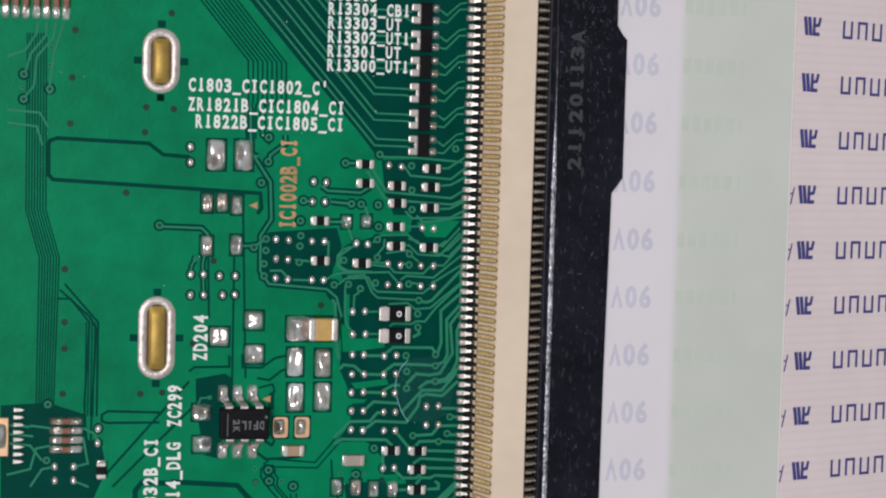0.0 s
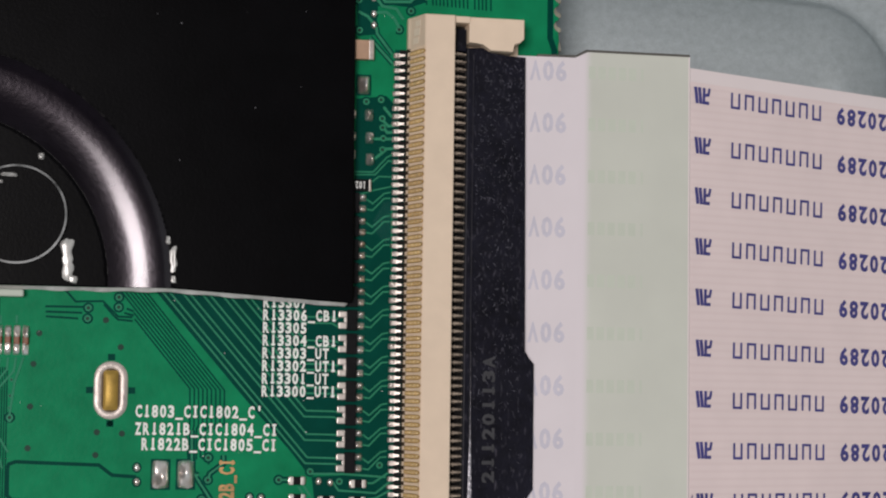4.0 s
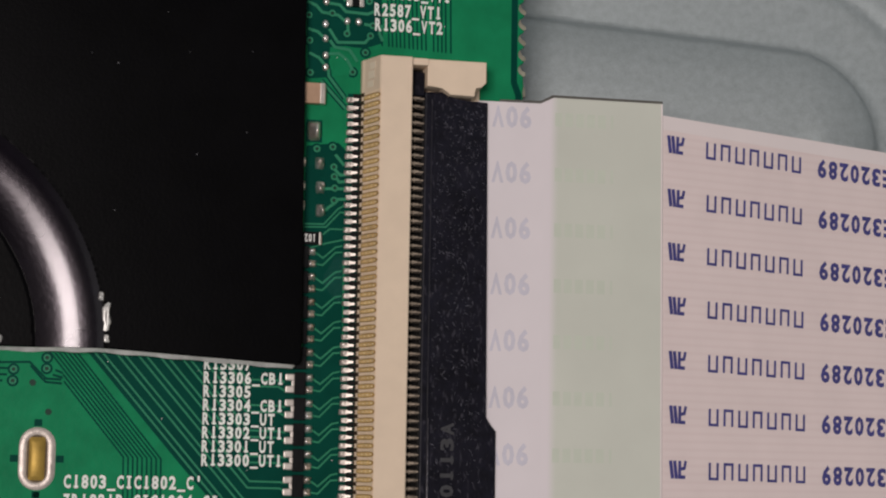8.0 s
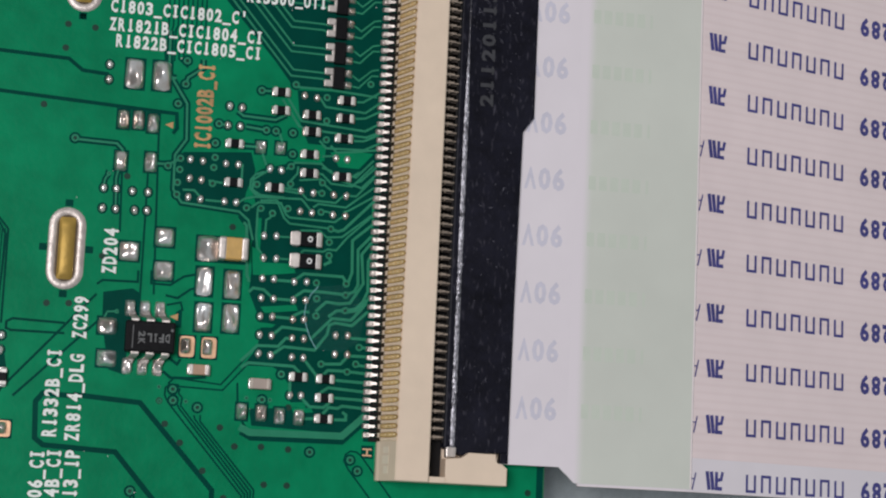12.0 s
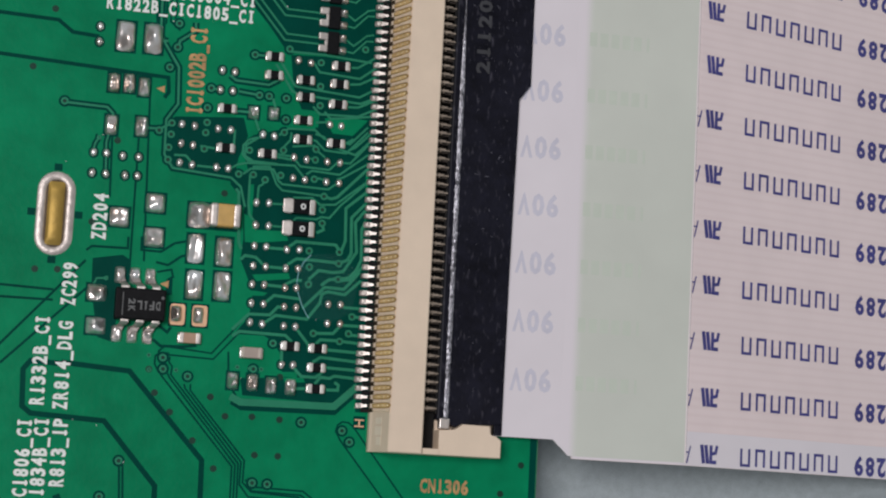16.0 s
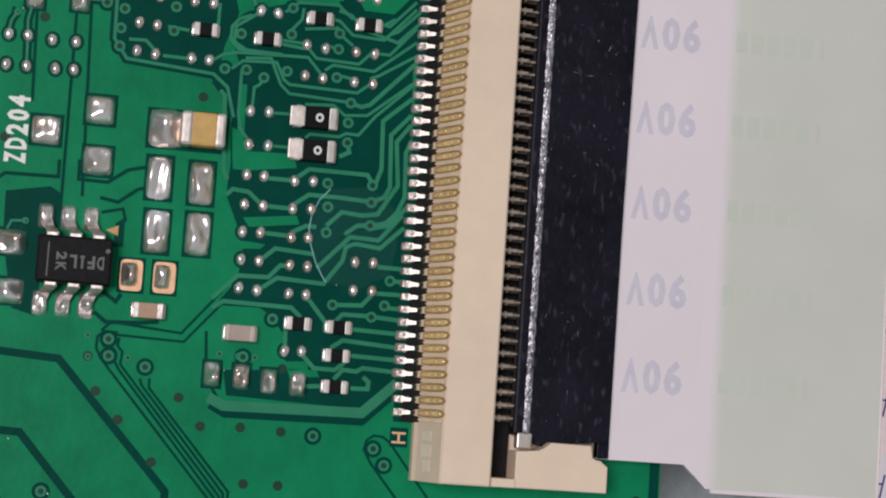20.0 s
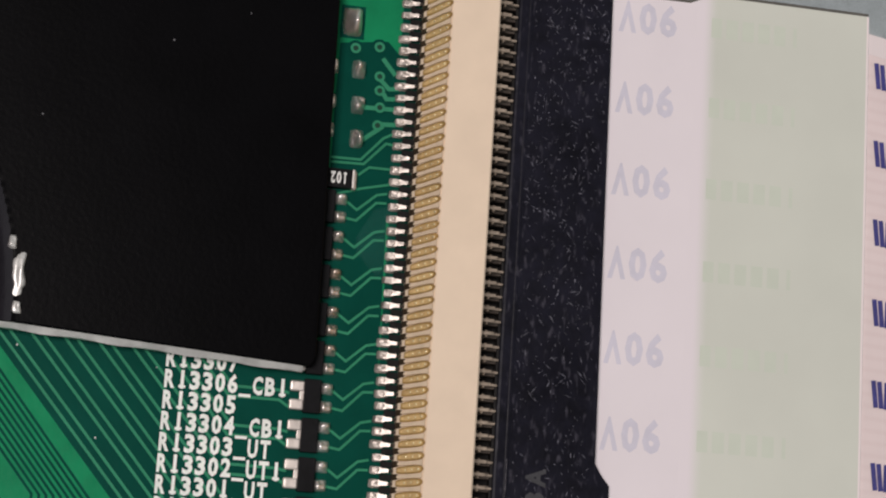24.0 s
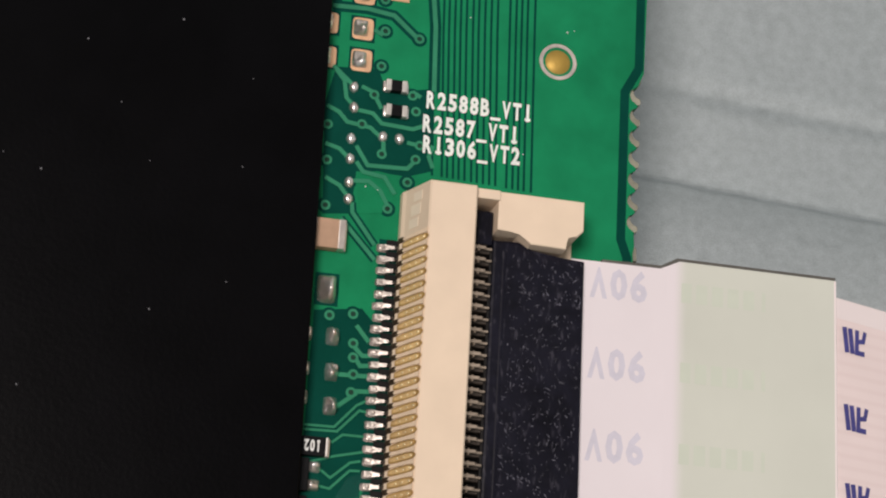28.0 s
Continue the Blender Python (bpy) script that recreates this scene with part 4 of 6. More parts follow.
part("boss_rim", ringm, mat("worn_black_edge", (0.42, 0.42, 0.42), 0.4, 0.5, 0.8, 1200, 0.6), PLATE, "worn shiny edge of the boss")
for x, y, w, h, z in ((-20.62, 33.5, 0.7, 2.4, 0.3), (-14.05, 33.7, 0.42, 1.6, PLATE_TOP), (-14.4, 34.9, 0.25, 0.5, PLATE_TOP), (-14.0, 32.45, 0.3, 0.45, PLATE_TOP), (-20.25, 32.3, 0.5, 0.5, 0.3), (-25.9, 40.3, 0.5, 0.3, 0.3), (-24.4, 38.75, 0.9, 0.25, 0.6), (-25.0, 38.3, 0.5, 0.2, 0.6), (-22.4, 40.0, 0.3, 0.4, 0.3)):
    chipm = lump(w, h, 0.16, x, 12)
    for v in chipm.verts:
        s = 1 + 0.7 * noise.noise(Vector((v.co.x * 1.5, v.co.y * 2.6, x)))
        v.co.x, v.co.y = v.co.x * s, v.co.y * (0.5 + 0.5 * s)
    cob = part("bare_chip", chipm, bare_edge, PLATE, "bare bright metal where the paint is gone", True)
    cob.location = (x * MM, y * MM, z * MM)
specks = bmesh.new()
for k in range(14):
    x, y = dust_random.uniform(-24, -4), dust_random.uniform(33, 58)
    if math.hypot(x - CX, y - CY) < R0 + 2.2:
        continue
    r = dust_random.uniform(0.02, 0.06)
    z = plate_height(x, y) + 0.01
    specks.faces.new([specks.verts.new((x + r * math.cos(a), y + r * math.sin(a), z)) for a in (0, 1.3, 2.6, 3.9, 5.2)])
tagged(part("dust", specks, mat("pale_dust", (0.12, 0.12, 0.13), 0.8, 0, 0.4, 3000), PLATE, "scattered pale dust specks"), kind="stuff")
part("white_edge", block(-33, -26.6, 44.9, 70, 0.3, 1.6, 0.1), white_plastic, BOARD, "pale plastic part beside the black plate")
part("white_foot", block(-33, -23.2, 31.15, 31.6, 0.02, 0.7, 0.1), white_plastic, BOARD, "pale plastic part under the rim of the black plate")


# ---- unseen dim slab overhead, added to keep reflections dark ----
room = part("ceiling", block(-480, 480, -480, 480, 900, 920), mat("dim_grey_slab", (0.2, 0.2, 0.2), 0.9, 0, 0.05, 4), None)
tagged(room, label="unseen dim grey slab overhead, added to darken reflections", category="ceiling", kind="structure")


# unseen panel on the left, added to darken reflections from that side
wall = part("wall_west", block(-640, -600, -600, 600, -60, 900), mat("dim_grey_panel", (0.1, 0.1, 0.1), 0.9, 0, 0.05, 4), None)
tagged(wall, label="unseen dim grey panel, added to darken reflections from the left", category="wall", kind="structure")

# ---- the metal chassis under the board ----
def chassis_height(x, y):
    """A shallow pressed field whose rounded border runs past the end of the board."""
    dx, dy = max(0.0, x - 32.6), y - 47.8
    d = (math.hypot(dx, max(0.0, dy)) if dy > 0 else dx) - (7.4 - 0.06 * max(0.0, x - 12))
    t = min(1.0, max(0.0, (d + 2.7) / 3.0))
    q = min(1.0, max(0.0, (d - 0.1) / 0.75))
    score = 0.2 * math.exp(-((d - 5.8) / 0.5) ** 2) * min(1.0, max(0.0, (x - 12) / 8)) if y > 48 else 0.0
    return -7.4 - 0.8 * t * t - 1.3 * q * q * (3 - 2 * q) + 0.2 * math.exp(-((d + 4.2) / 1.6) ** 2) - score


gx = [-300, -80] + [8 + 0.5 * k for k in range(87)] + [60, 100, 300]
gy = [-300, -60, -30, 0, 20] + [40 + 0.22 * k for k in range(146)] + [80, 120, 300]
bm = bmesh.new()
vs = [[bm.verts.new((x, y, chassis_height(x, y) if y > 20 else -7.4 - (1.3 if x > 38.5 else 0))) for y in gy] for x in gx]
for i in range(len(gx) - 1):
    for j in range(len(gy) - 1):
        bm.faces.new((vs[i][j], vs[i + 1][j], vs[i + 1][j + 1], vs[i][j + 1]))
ch = part("chassis", bm, chassis_grey, None, "", True)
tagged(ch, label="grey galvanised steel chassis sheet under the board", category="chassis", kind="structure")
posts = [(-60, -30), (-60, 80)]
for x, y in posts:
    tagged(part("standoff", disc(x, y, 3, -7.6, -1.55, 24), bare_edge, None), label="round steel standoff that carries the board", category="standoff", group="standoffs")

# a tinned part at the far end of the board, beside a small copper land
far_chip = thing("tinned_chip", "small grey tinned chip beside a copper land", "chip")
part("body", block(-0.3, 1.0, 59.9, 61.0, 0.02, 0.5, 0.06), cap_brown, far_chip)
part("terminal", block(-0.34, 1.04, 59.42, 60.0, 0.02, 0.54, 0.07), tin, far_chip)
part("copper_land", block(-0.17, 0.65, 58.7, 59.0, -0.01, 0.05, 0.02), copper, BOARD, "small bare copper land")
fleck_random = random.Random(23)
flecks = bmesh.new()
for k in range(60):
    x, y, r = fleck_random.uniform(-26, 10.5), fleck_random.uniform(-8, 62), fleck_random.uniform(0.015, 0.04)
    flecks.faces.new([flecks.verts.new((x + r * math.cos(a), y + r * 1.4 * math.sin(a), 0.055)) for a in (0, 1.2, 2.5, 3.9, 5.1)])
tagged(part("fine_dust", flecks, mat("white_dust", (0.6, 0.62, 0.6), 0.8), BOARD, "tiny pale dust flecks"), kind="stuff")

# an orange part with a row of solder teeth beside it
far_part = thing("copper_tab", "orange copper tab with solder blob beside tinned teeth", "tab")
part("tab", block(-28.6, -25.85, 2.95, 5.15, -0.01, 0.25, 0.06), copper, far_part)
blob = part("solder", lump(1.1, 1.5, 0.5, 9.0, 10, 0.1), solder, far_part, "", True)
blob.location = (-26.5 * MM, 4.1 * MM, 0.2 * MM)
part("row_base", block(-25.75, -25.3, 2.45, 5.75, -0.01, 0.03), mask_bare, far_part)
tooth = prism([(-0.3, -0.13), (0.12, -0.1), (0.34, 0.0), (0.12, 0.1), (-0.3, 0.13)], 0.02, 0.26, 0.04)
TOOTH = mesh_of("tooth", tooth, tin)
for k in range(8):
    piece("tooth", TOOTH, far_part, -25.3, 2.65 + 0.42 * k)

# ---- holes and slots in the board ----
plated_slot(-17.7, 25.43, 2.1, 3.65, "tinned short slot with a brass tab in it")
plated_slot(-17.68, 9.68, 2.1, 4.75, "tinned long slot with a brass tab in it")
hole = part("plated_hole", disc(7.39, 56.95, 0.84, -0.01, 0.05, 32, None, 1.0, 0.68), tin_ring, BOARD, "round hole with a pale tinned rim")
bm = bmesh.new()
bmesh.ops.create_uvsphere(bm, u_segments=24, v_segments=12, radius=0.7, matrix=Matrix.Translation((7.39, 56.95, -0.2)) @ Matrix.Diagonal((1, 1, 0.5, 1)))
part("brass_dome", bm, brass, hole, "domed brass plug", True)
part("plated_hole", disc(8.9, -8.3, 1.35, -0.01, 0.05, 36, None, 1.0, 0.95), copper, BOARD, "copper ring round a hole")

# orange pointers of bare copper and the mark by the first contact
for x, y in ((-11.29, 6.15), (-12.28, 17.35)):
    part("copper_pointer", prism([(x - 0.28, y), (x + 0.2, y - 0.21), (x + 0.2, y + 0.21)], -0.01, 0.03, 0.01), copper_ink, BOARD, "orange copper triangle")
part("clearance", block(-0.02, 0.68, -1.38, -0.62, -0.01, 0.02), mask_bare, BOARD)
for x0, x1, y0, y1 in ((0.05, 0.6, -1.24, -1.15), (0.05, 0.6, -0.88, -0.79), (0.28, 0.37, -1.15, -0.88)):
    part("tinned_mark", block(x0, x1, y0, y1, 0.0, 0.06, 0.015), copper, BOARD, "small tinned copper mark")

# clear film residue
FILM_ARC = [(-3.06, 8.48), (-3.47, 8), (-3.72, 7.42), (-3.79, 6.86), (-3.67, 6.2), (-3.44, 5.56), (-3.14, 5.03), (-2.97, 4.82)]
film = part("clear_residue", prism(FILM_ARC + [(-1.6, 4.7), (-0.5, 5.3), (-0.25, 6.6), (-0.4, 7.9), (-1.5, 8.7)], 0.05, 0.075), residue, BOARD, "clear glossy patch of flux")
part("residue_rim", ribbon(FILM_ARC, 0.05, 0.074, 0.09), residue_rim, film, "shiny rim of the flux patch")
part("clear_residue", prism([(-0.58, 37.83), (-1.24, 36.61), (-1.16, 35.99), (-0.31, 35.1), (0.09, 35.46), (0.11, 38.03)], 0.05, 0.075), residue, BOARD, "clear glossy patch of flux")

# ---- copper pattern ----
gap([(10.78, -45), (10.78, 48.4), (10.48, 49.2), (10.48, 56.0), (11.1, 57.2), (11.22, 99)], 0.4)
for k, y in enumerate(ARRAYS):
    for s in (-0.36, 0.36):
        trace([(-1.8, y + s), (-1.28, y + s * 0.6 - 0.22), (-0.52, y + s * 0.45 + 0.52), (-0.1, y + s * 0.55 + 0.58)], 0.1)
# small solder-domed pads
for x, y in ((-4.48, 19.82), (-3.73, 19.75), (-8.86, 18.79), (-8.13, 18.76), (-8.91, 17.63), (-8.18, 17.63), (-10.96, 15.42), (-10.23, 15.38), (-8.88, 15.34), (-8.15, 15.34), (-10.94, 14.3), (-10.25, 14.26), (-10.95, 13.18), (-10.23, 13.11), (-8.84, 13.1), (-8.15, 13.09), (-6.28, 15.25), (-5.61, 15.21), (-2.41, 16.21), (-1.73, 16.18),):
    dome(x, y)
for x, y in ((-4.39, 14.09), (-3.65, 14.02), (-2.43, 14), (-1.68, 14), (-4.38, 12.86), (-3.67, 12.82), (-2.42, 12.8), (-1.67, 12.8), (-15.96, 20.62), (-15.95, 19.73), (-15.81, 13.34), (-15.09, 13.35), (-14.17, 13.27), (-13.27, 13.28), (-15.81, 12.16), (-15.05, 12.17), (-13.97, 12.17), (-13.27, 12.2), (-6.4, 11.26), (-5.68, 11.29),):
    dome(x, y)
for x, y in ((-6.37, 9.95), (-5.62, 9.96), (-6.36, 8.75), (-5.68, 8.75), (-4.48, 8.68), (-3.75, 8.73), (-6.36, 7.6), (-5.64, 7.6), (-4.47, 7.59), (-3.76, 7.63), (-6.35, 6.52), (-5.65, 6.54), (-4.45, 6.46), (-3.79, 6.5), (-6.33, 5.45), (-5.63, 5.44), (-4.43, 5.38), (-3.73, 5.37), (-1.88, 5.7), (-1.16, 5.72),):
    dome(x, y)
for x, y in ((-6.33, 4.33), (-5.63, 4.29), (-4.39, 4.26), (-3.71, 4.27), (-1.87, 4.59), (-1.13, 4.61), (-4.38, 2.04), (-3.72, 2.07), (-20.88, 4.48), (-20.9, 3.64), (-23.28, 2.32), (-22.23, 2.31), (-23.27, 1.51), (-22.22, 1.5), (-1.49, 54.46), (-1.43, 53.54), (-1.45, 52.14), (-1.43, 51.23), (-1.4, 50.2), (-1.39, 49.46),):
    dome(x, y)
for x, y in ((-0.11, 52.4), (0.6, 52.4),):
    dome(x, y)
# rectangular solder-covered lands
solder_pad(-14.48, 20.2, 1.05, 1.75)
solder_pad(-12.91, 20.22, 1.05, 1.75)
solder_pad(-14.96, 17.45, 0.65, 1.1)
solder_pad(-14.09, 17.49, 0.65, 1.1)
solder_pad(-13.24, 17.36, 0.65, 1.1)
solder_pad(-14.94, 14.99, 0.7, 1.15)
solder_pad(-13.22, 15.06, 0.7, 1.15)
solder_pad(-6.9, 16.49, 0.6, 0.75)
solder_pad(-5.73, 16.54, 0.6, 0.75)
solder_pad(-14.11, 9.77, 1.1, 1.1)
solder_pad(-12.14, 10.73, 1.1, 1.1)
solder_pad(-12.09, 8.76, 1.1, 1.1)
solder_pad(-9.71, 8.32, 0.95, 1.65)
solder_pad(-8.08, 8.25, 0.95, 1.65)
solder_pad(-9.65, 6.24, 0.95, 1.65)
solder_pad(-8.07, 6.27, 0.95, 1.65)
solder_pad(-15.04, 5.39, 1.1, 0.95)
solder_pad(-14.98, 3.53, 1.1, 0.95)
solder_pad(-7.11, 0.95, 0.62, 0.95)
solder_pad(-5.98, 0.92, 0.62, 0.95)
solder_pad(-4.9, 0.82, 0.62, 0.95)
solder_pad(-3.78, 0.79, 0.62, 0.95)
solder_pad(-1.61, 43.51, 0.55, 0.75)
solder_pad(-1.55, 42.03, 0.55, 0.75)
solder_pad(-1.51, 40.63, 0.55, 0.75)
solder_pad(-1.99, 45.47, 0.8, 1.2)
# heaps of solder half under the black plate
for y in (43.55, 42.1, 40.9):
    heap = part("solder", lump(0.62, 0.62, 0.26, y, 9, 0.06), solder, BOARD, "", True)
    heap.location = (-2.74 * MM, y * MM, 0.0)
# bare copper lands with a little solder
copper_pad(-10.47, 4.49, 0.85, 1.2)
copper_pad(-9.21, 4.49, 0.85, 1.2)
copper_pad(-1.31, 58.83, 0.9, 1)
copper_pad(-1.29, 57.18, 0.9, 1)
copper_pad(-1.26, 55.72, 0.9, 1)
copper_pad(-2.82, 58.9, 0.9, 0.95)
copper_pad(-2.82, 57.26, 0.9, 0.95)
copper_pad(-2.8, 55.69, 0.9, 0.95)
copper_pad(-20.46, -0.76, 0.9, 0.9)
# black chip resistors
for x, y in ((-5.89, 19.86), (-5.85, 18.76), (-1.96, 19.69), (-3.99, 18.65), (-1.99, 18.61), (-3.95, 17.64), (-2.01, 17.4), (-4, 16.27), (-3.96, 15.14), (-2, 15.08), (-8.45, 16.54), (-8.39, 14.23), (-5.96, 14.12),):
    resistor(x, y)
for x, y in ((-3.96, 3.12), (-2.36, 3.09), (-2.37, 1.99), (-2.35, 0.78),):
    resistor(x, y)
for x, y in ((0.29, 54.67), (0.36, 53.55),):
    resistor(x, y)
for x, y in ((-20.69, 2.12),):
    resistor_upright(x, y)
# larger resistors marked on top
for x, y in ((-3.87, 11.19), (-3.86, 9.9),):
    marked_resistor(x, y)
small_marked = chip("marked_resistor", "small black chip resistor with white three-digit print beside the black plate", 1.2, 0.76, 0.4, 0.12, chip_black, ceramic_white, "resistor")
small_marked.location = (-2.09 * MM, 38.88 * MM, 0)
value = new("printed_value", letters("printed_value", "102", 0.72, 0.44, mark_white))
value.parent = small_marked
value.matrix_basis = pose(0.31 * MM, 0.22 * MM, 0.402 * MM, 0, 0, 180)
# small ceramic capacitors
for x, y in ((-9.73, 3.17),):
    capacitor(x, y)
for x, y in ((-16.01, -7.22),):
    capacitor(x, y)
for x, y in ((-2.21, 47.72),):
    capacitor_wide(x, y)
# white printing
text('R13300_UT1', -8.28, 25.20, 4.85, 0.66, 0, silk)
text('R13301_UT', -8.28, 26.01, 4.36, 0.66, 0, silk)
text('R13302_UT1', -8.28, 26.82, 4.85, 0.66, 0, silk)
text('R13303_UT', -8.28, 27.63, 4.36, 0.66, 0, silk)
text('R13304_CB1', -8.28, 28.44, 4.85, 0.66, 0, silk)
text('R13305', -8.28, 29.25, 2.90, 0.66, 0, silk)
text('R13306_CB1', -8.28, 30.06, 4.85, 0.66, 0, silk)
text('R13307', -8.28, 30.87, 2.90, 0.66, 0, silk)
text("C1803_CIC1802_C'", -16.18, 23.8, 8.08, 0.72, 0, silk)
text('ZR1821B_CIC1804_CI', -16.19, 22.7, 9.06, 0.72, 0, silk)
text('R1822B_CIC1805_CI', -15.75, 21.74, 8.59, 0.72, 0, silk)
text('ZD204', -14.83, 8.34, 2.72, 0.75, 90, silk)
text('ZC299', -16.23, 4.52, 2.49, 0.75, 90, silk)
text('ZR814_DLG', -16.24, -1.31, 5.02, 0.75, 90, silk)
text('R1332B_CI', -17.52, -1.11, 5.05, 0.75, 90, silk)
text('C1806_CI', -18.06, -6.21, 4.38, 0.75, 90, silk)
text('R1834B_CI', -17.14, -6.69, 4.97, 0.75, 90, silk)
text('R813_1P', -16.12, -5.55, 3.84, 0.75, 90, silk)
text('AC07', -20.68, -4.76, 2.13, 0.75, 90, silk)
text('R2588B_VT1', 1.62, 53.99, 4.75, 0.74, 0, silk)
text('R2587_VT1', 1.52, 52.9, 4.30, 0.74, 0, silk)
text('R1306_VT2', 1.58, 51.96, 4.34, 0.74, 0, silk)
# bare copper lettering
text('IC1002B_CI', -9.89, 16.03, 5.20, 0.9, 90, copper_ink)
text('CN1306', 4.06, -4.74, 2.92, 0.75, 0, copper_ink)
# plated holes through the mask
for x, y in ((-11.63, 14), (-11.62, 13.29), (-9.6, 14.1), (-7.53, 12.82), (-7, 14.26), (-5.05, 15.49), (-3.14, 14.67), (-3.14, 14.04), (-6.69, 12.86), (-5.99, 12.62), (-5.1, 12.96), (-3.13, 12.91), (-2.5, 11.95), (-2.55, 11.16), (-2.52, 10.37), (-3.18, 8.7), (-1.41, 8.77), (-1.41, 8.1), (-3.11, 7.77), (-3.1, 6.76),):
    via(x, y)
for x, y in ((-1.39, 7.18), (-2.65, 3.96), (-0.6, 4.08), (-1.09, 3.6), (-4.94, 3.23), (-0.45, 5.07), (-5.97, 1.69), (-11.12, 2), (-11.07, 1.36), (-9.66, 1.03), (-13.16, -3.9), (-17.34, 31.28), (-17.34, 30.65), (-19.22, 30.57), (-19.25, 29.9), (-17.63, 16.12), (-11.88, 18.66), (-11.51, 21.27), (-11.51, 19.87), (-11.54, 15.43),):
    via(x, y)
for x, y in ((-11.54, 14.77), (-12.23, 14.94), (-7.03, 19.9), (-9.43, 17.68), (-9.58, 16.51), (-6.63, 17.54), (-6.06, 17.53), (-5.03, 20.44), (-5.05, 17.51), (-5, 16.24), (-3.14, 19.82), (-3.09, 18.41), (-3.05, 17.27), (-9.54, 15.65), (-9.58, 15.05), (-5.03, 14.44), (-0.55, 20.87), (1.19, 57.08), (-1.04, 52.84), (1.49, 52.22),):
    via(x, y)
for x, y in ((1.35, 51.57), (1.06, 50.51), (0.29, 49.24), (-2.32, 49.07), (-2.4, 51.06), (-2.48, 52.64), (-0.6, 54.24), (-0.31, 57.22), (-0.41, 58.69), (-0.38, 55.58), (-0.11, 51.62), (1.05, 54.43), (1.24, 53.73), (-0.83, 44.55), (-1.8, 44.39), (-0.74, 43.32), (-0.7, 42.73), (-0.65, 42.03), (-0.69, 41.28), (-22.2, 2.32),):
    via(x, y)
for x, y in ((-23.71, 5.87), (-23.74, 2.68), (-25.27, 24.45), (-25.26, 23.06), (-23.84, 23.66), (-5.63, -4.74), (-4.77, -4.77), (-14.09, -5.93), (-0.65, -1.51), (-0.19, -2.13), (-3.04, -1.17),):
    via(x, y)
for x, y in ((-11.91, 2.09), (-11.84, 1.28), (-10.34, 1.34), (-6.88, 1.74), (-6.15, 1.7), (-5.51, 1.7), (-15.57, 14.2), (-14.59, 6.25), (-23.8, 26.0), (-23.85, 25.0), (-23.85, 24.25), (-23.85, 23.5), (-25.35, 23.7)):
    small_via(x, y)
# dark tented holes
for x, y in ((-11.45, -0), (-10.53, -1.03), (-9.15, -2.55), (-8.3, -0.04), (-7.4, -1.08), (-5.87, -1.02), (-4.29, -1.09), (-5.59, -3.17), (-4.26, -3.16), (-11.85, 1.3), (-8.27, 11.63), (-14.52, 14.13), (-18.55, 6.47), (-17.31, 6.54), (-19.53, 17.94), (-4.42, 1.33), (7.1, -5.78), (8.9, -4.61), (-18.11, 29.82), (-17.15, 28.14), (-7.87, -4.05), (10.08, -2.9),):
    tented(x, y)
for x, y in ((-18.49, 22.8), (-16.94, 22.73), (-18.54, 21.38), (-15.62, 9.38), (-17.68, 23.35), (-22.62, 24.35), (-22.69, 21.77), (-22.19, 28.92), (-22.49, 27), (-22.85, 10.55), (-22.83, 9.04), (-22.9, 6.47), (-22.88, 13.56),):
    tented(x, y)
# dark laminate fields
dark_area([(-15.31, 31.98), (-14.93, 31.57), (-9.43, 25.18), (-6.26, 21.65), (-5.19, 20.29), (-2.89, 20.24), (0.2, 20.06), (-0.07, 37.76), (-2.58, 37.9), (-2.35, 31.64)])
dark_area([(-4.92, 20.11), (-2.89, 20.21), (0.2, 20.03), (0.08, 13.7), (-1.23, 12.15), (-5.26, 11.91), (-5.64, 12.99), (-5.45, 14.99), (-4.74, 15.52), (-3.12, 15.59), (-3.03, 16.93), (-4.12, 16.95), (-4.67, 18.2)])
dark_area([(-11.39, 15.83), (-7.44, 16.14), (-7.13, 15.09), (-7.6, 13.74), (-7.76, 12.68), (-11.26, 12.88), (-11.68, 13.58), (-11.75, 15.06)])
dark_area([(-8, 12.24), (-6.65, 13.28), (0.07, 14.04), (-1.23, 12.15), (-2.17, 10.28), (-5.47, 8.7), (-6.47, 8.83), (-7.06, 11.12)])
dark_area([(-7.52, 14.66), (-6.78, 15.19), (-5.04, 15.72), (-3.27, 16.02), (-2.34, 15.67), (-0.2, 16.13), (0.03, 9.55), (0.09, 0.63), (-1.21, -0.01), (-6.5, 0.17), (-6.69, 1.14), (-3.42, 1.37), (-3.44, 1.7), (-4.32, 1.63), (-4.51, 2.72), (-5, 3.34), (-5.46, 3.63), (-7.2, 3.61), (-6.41, 4.65), (-6.29, 5.88), (-6.57, 6.73), (-7.1, 7.9), (-7.02, 9.13), (-7.12, 10.45), (-6.94, 12.93)])
dark_area([(-2.31, 55.29), (-0.49, 55.43), (-0.06, 54.45), (1.89, 54.87), (2.11, 51.16), (1.04, 50.77), (0.31, 50.79), (-0.18, 50.85), (-1.13, 50.72), (-1.24, 48.84), (-2.41, 48.69), (-2.67, 53.56)])
dark_area([(-2.44, 44.55), (-0.48, 44.83), (0.29, 44.03), (0.72, 37.66), (-2.45, 37.36), (-2.47, 41.95)])
dark_area([(-15.42, 7.33), (-13.76, 7.64), (-13.27, 7.35), (-13.25, 6.16), (-14.01, 5.66), (-13.87, 3.95), (-13.88, 2.65), (-14.83, 2.9), (-15.37, 5.55)])
dark_area([(-11.21, 6.44), (-10.87, 6.69), (-10.86, 5.56), (-11.24, 5.53)])
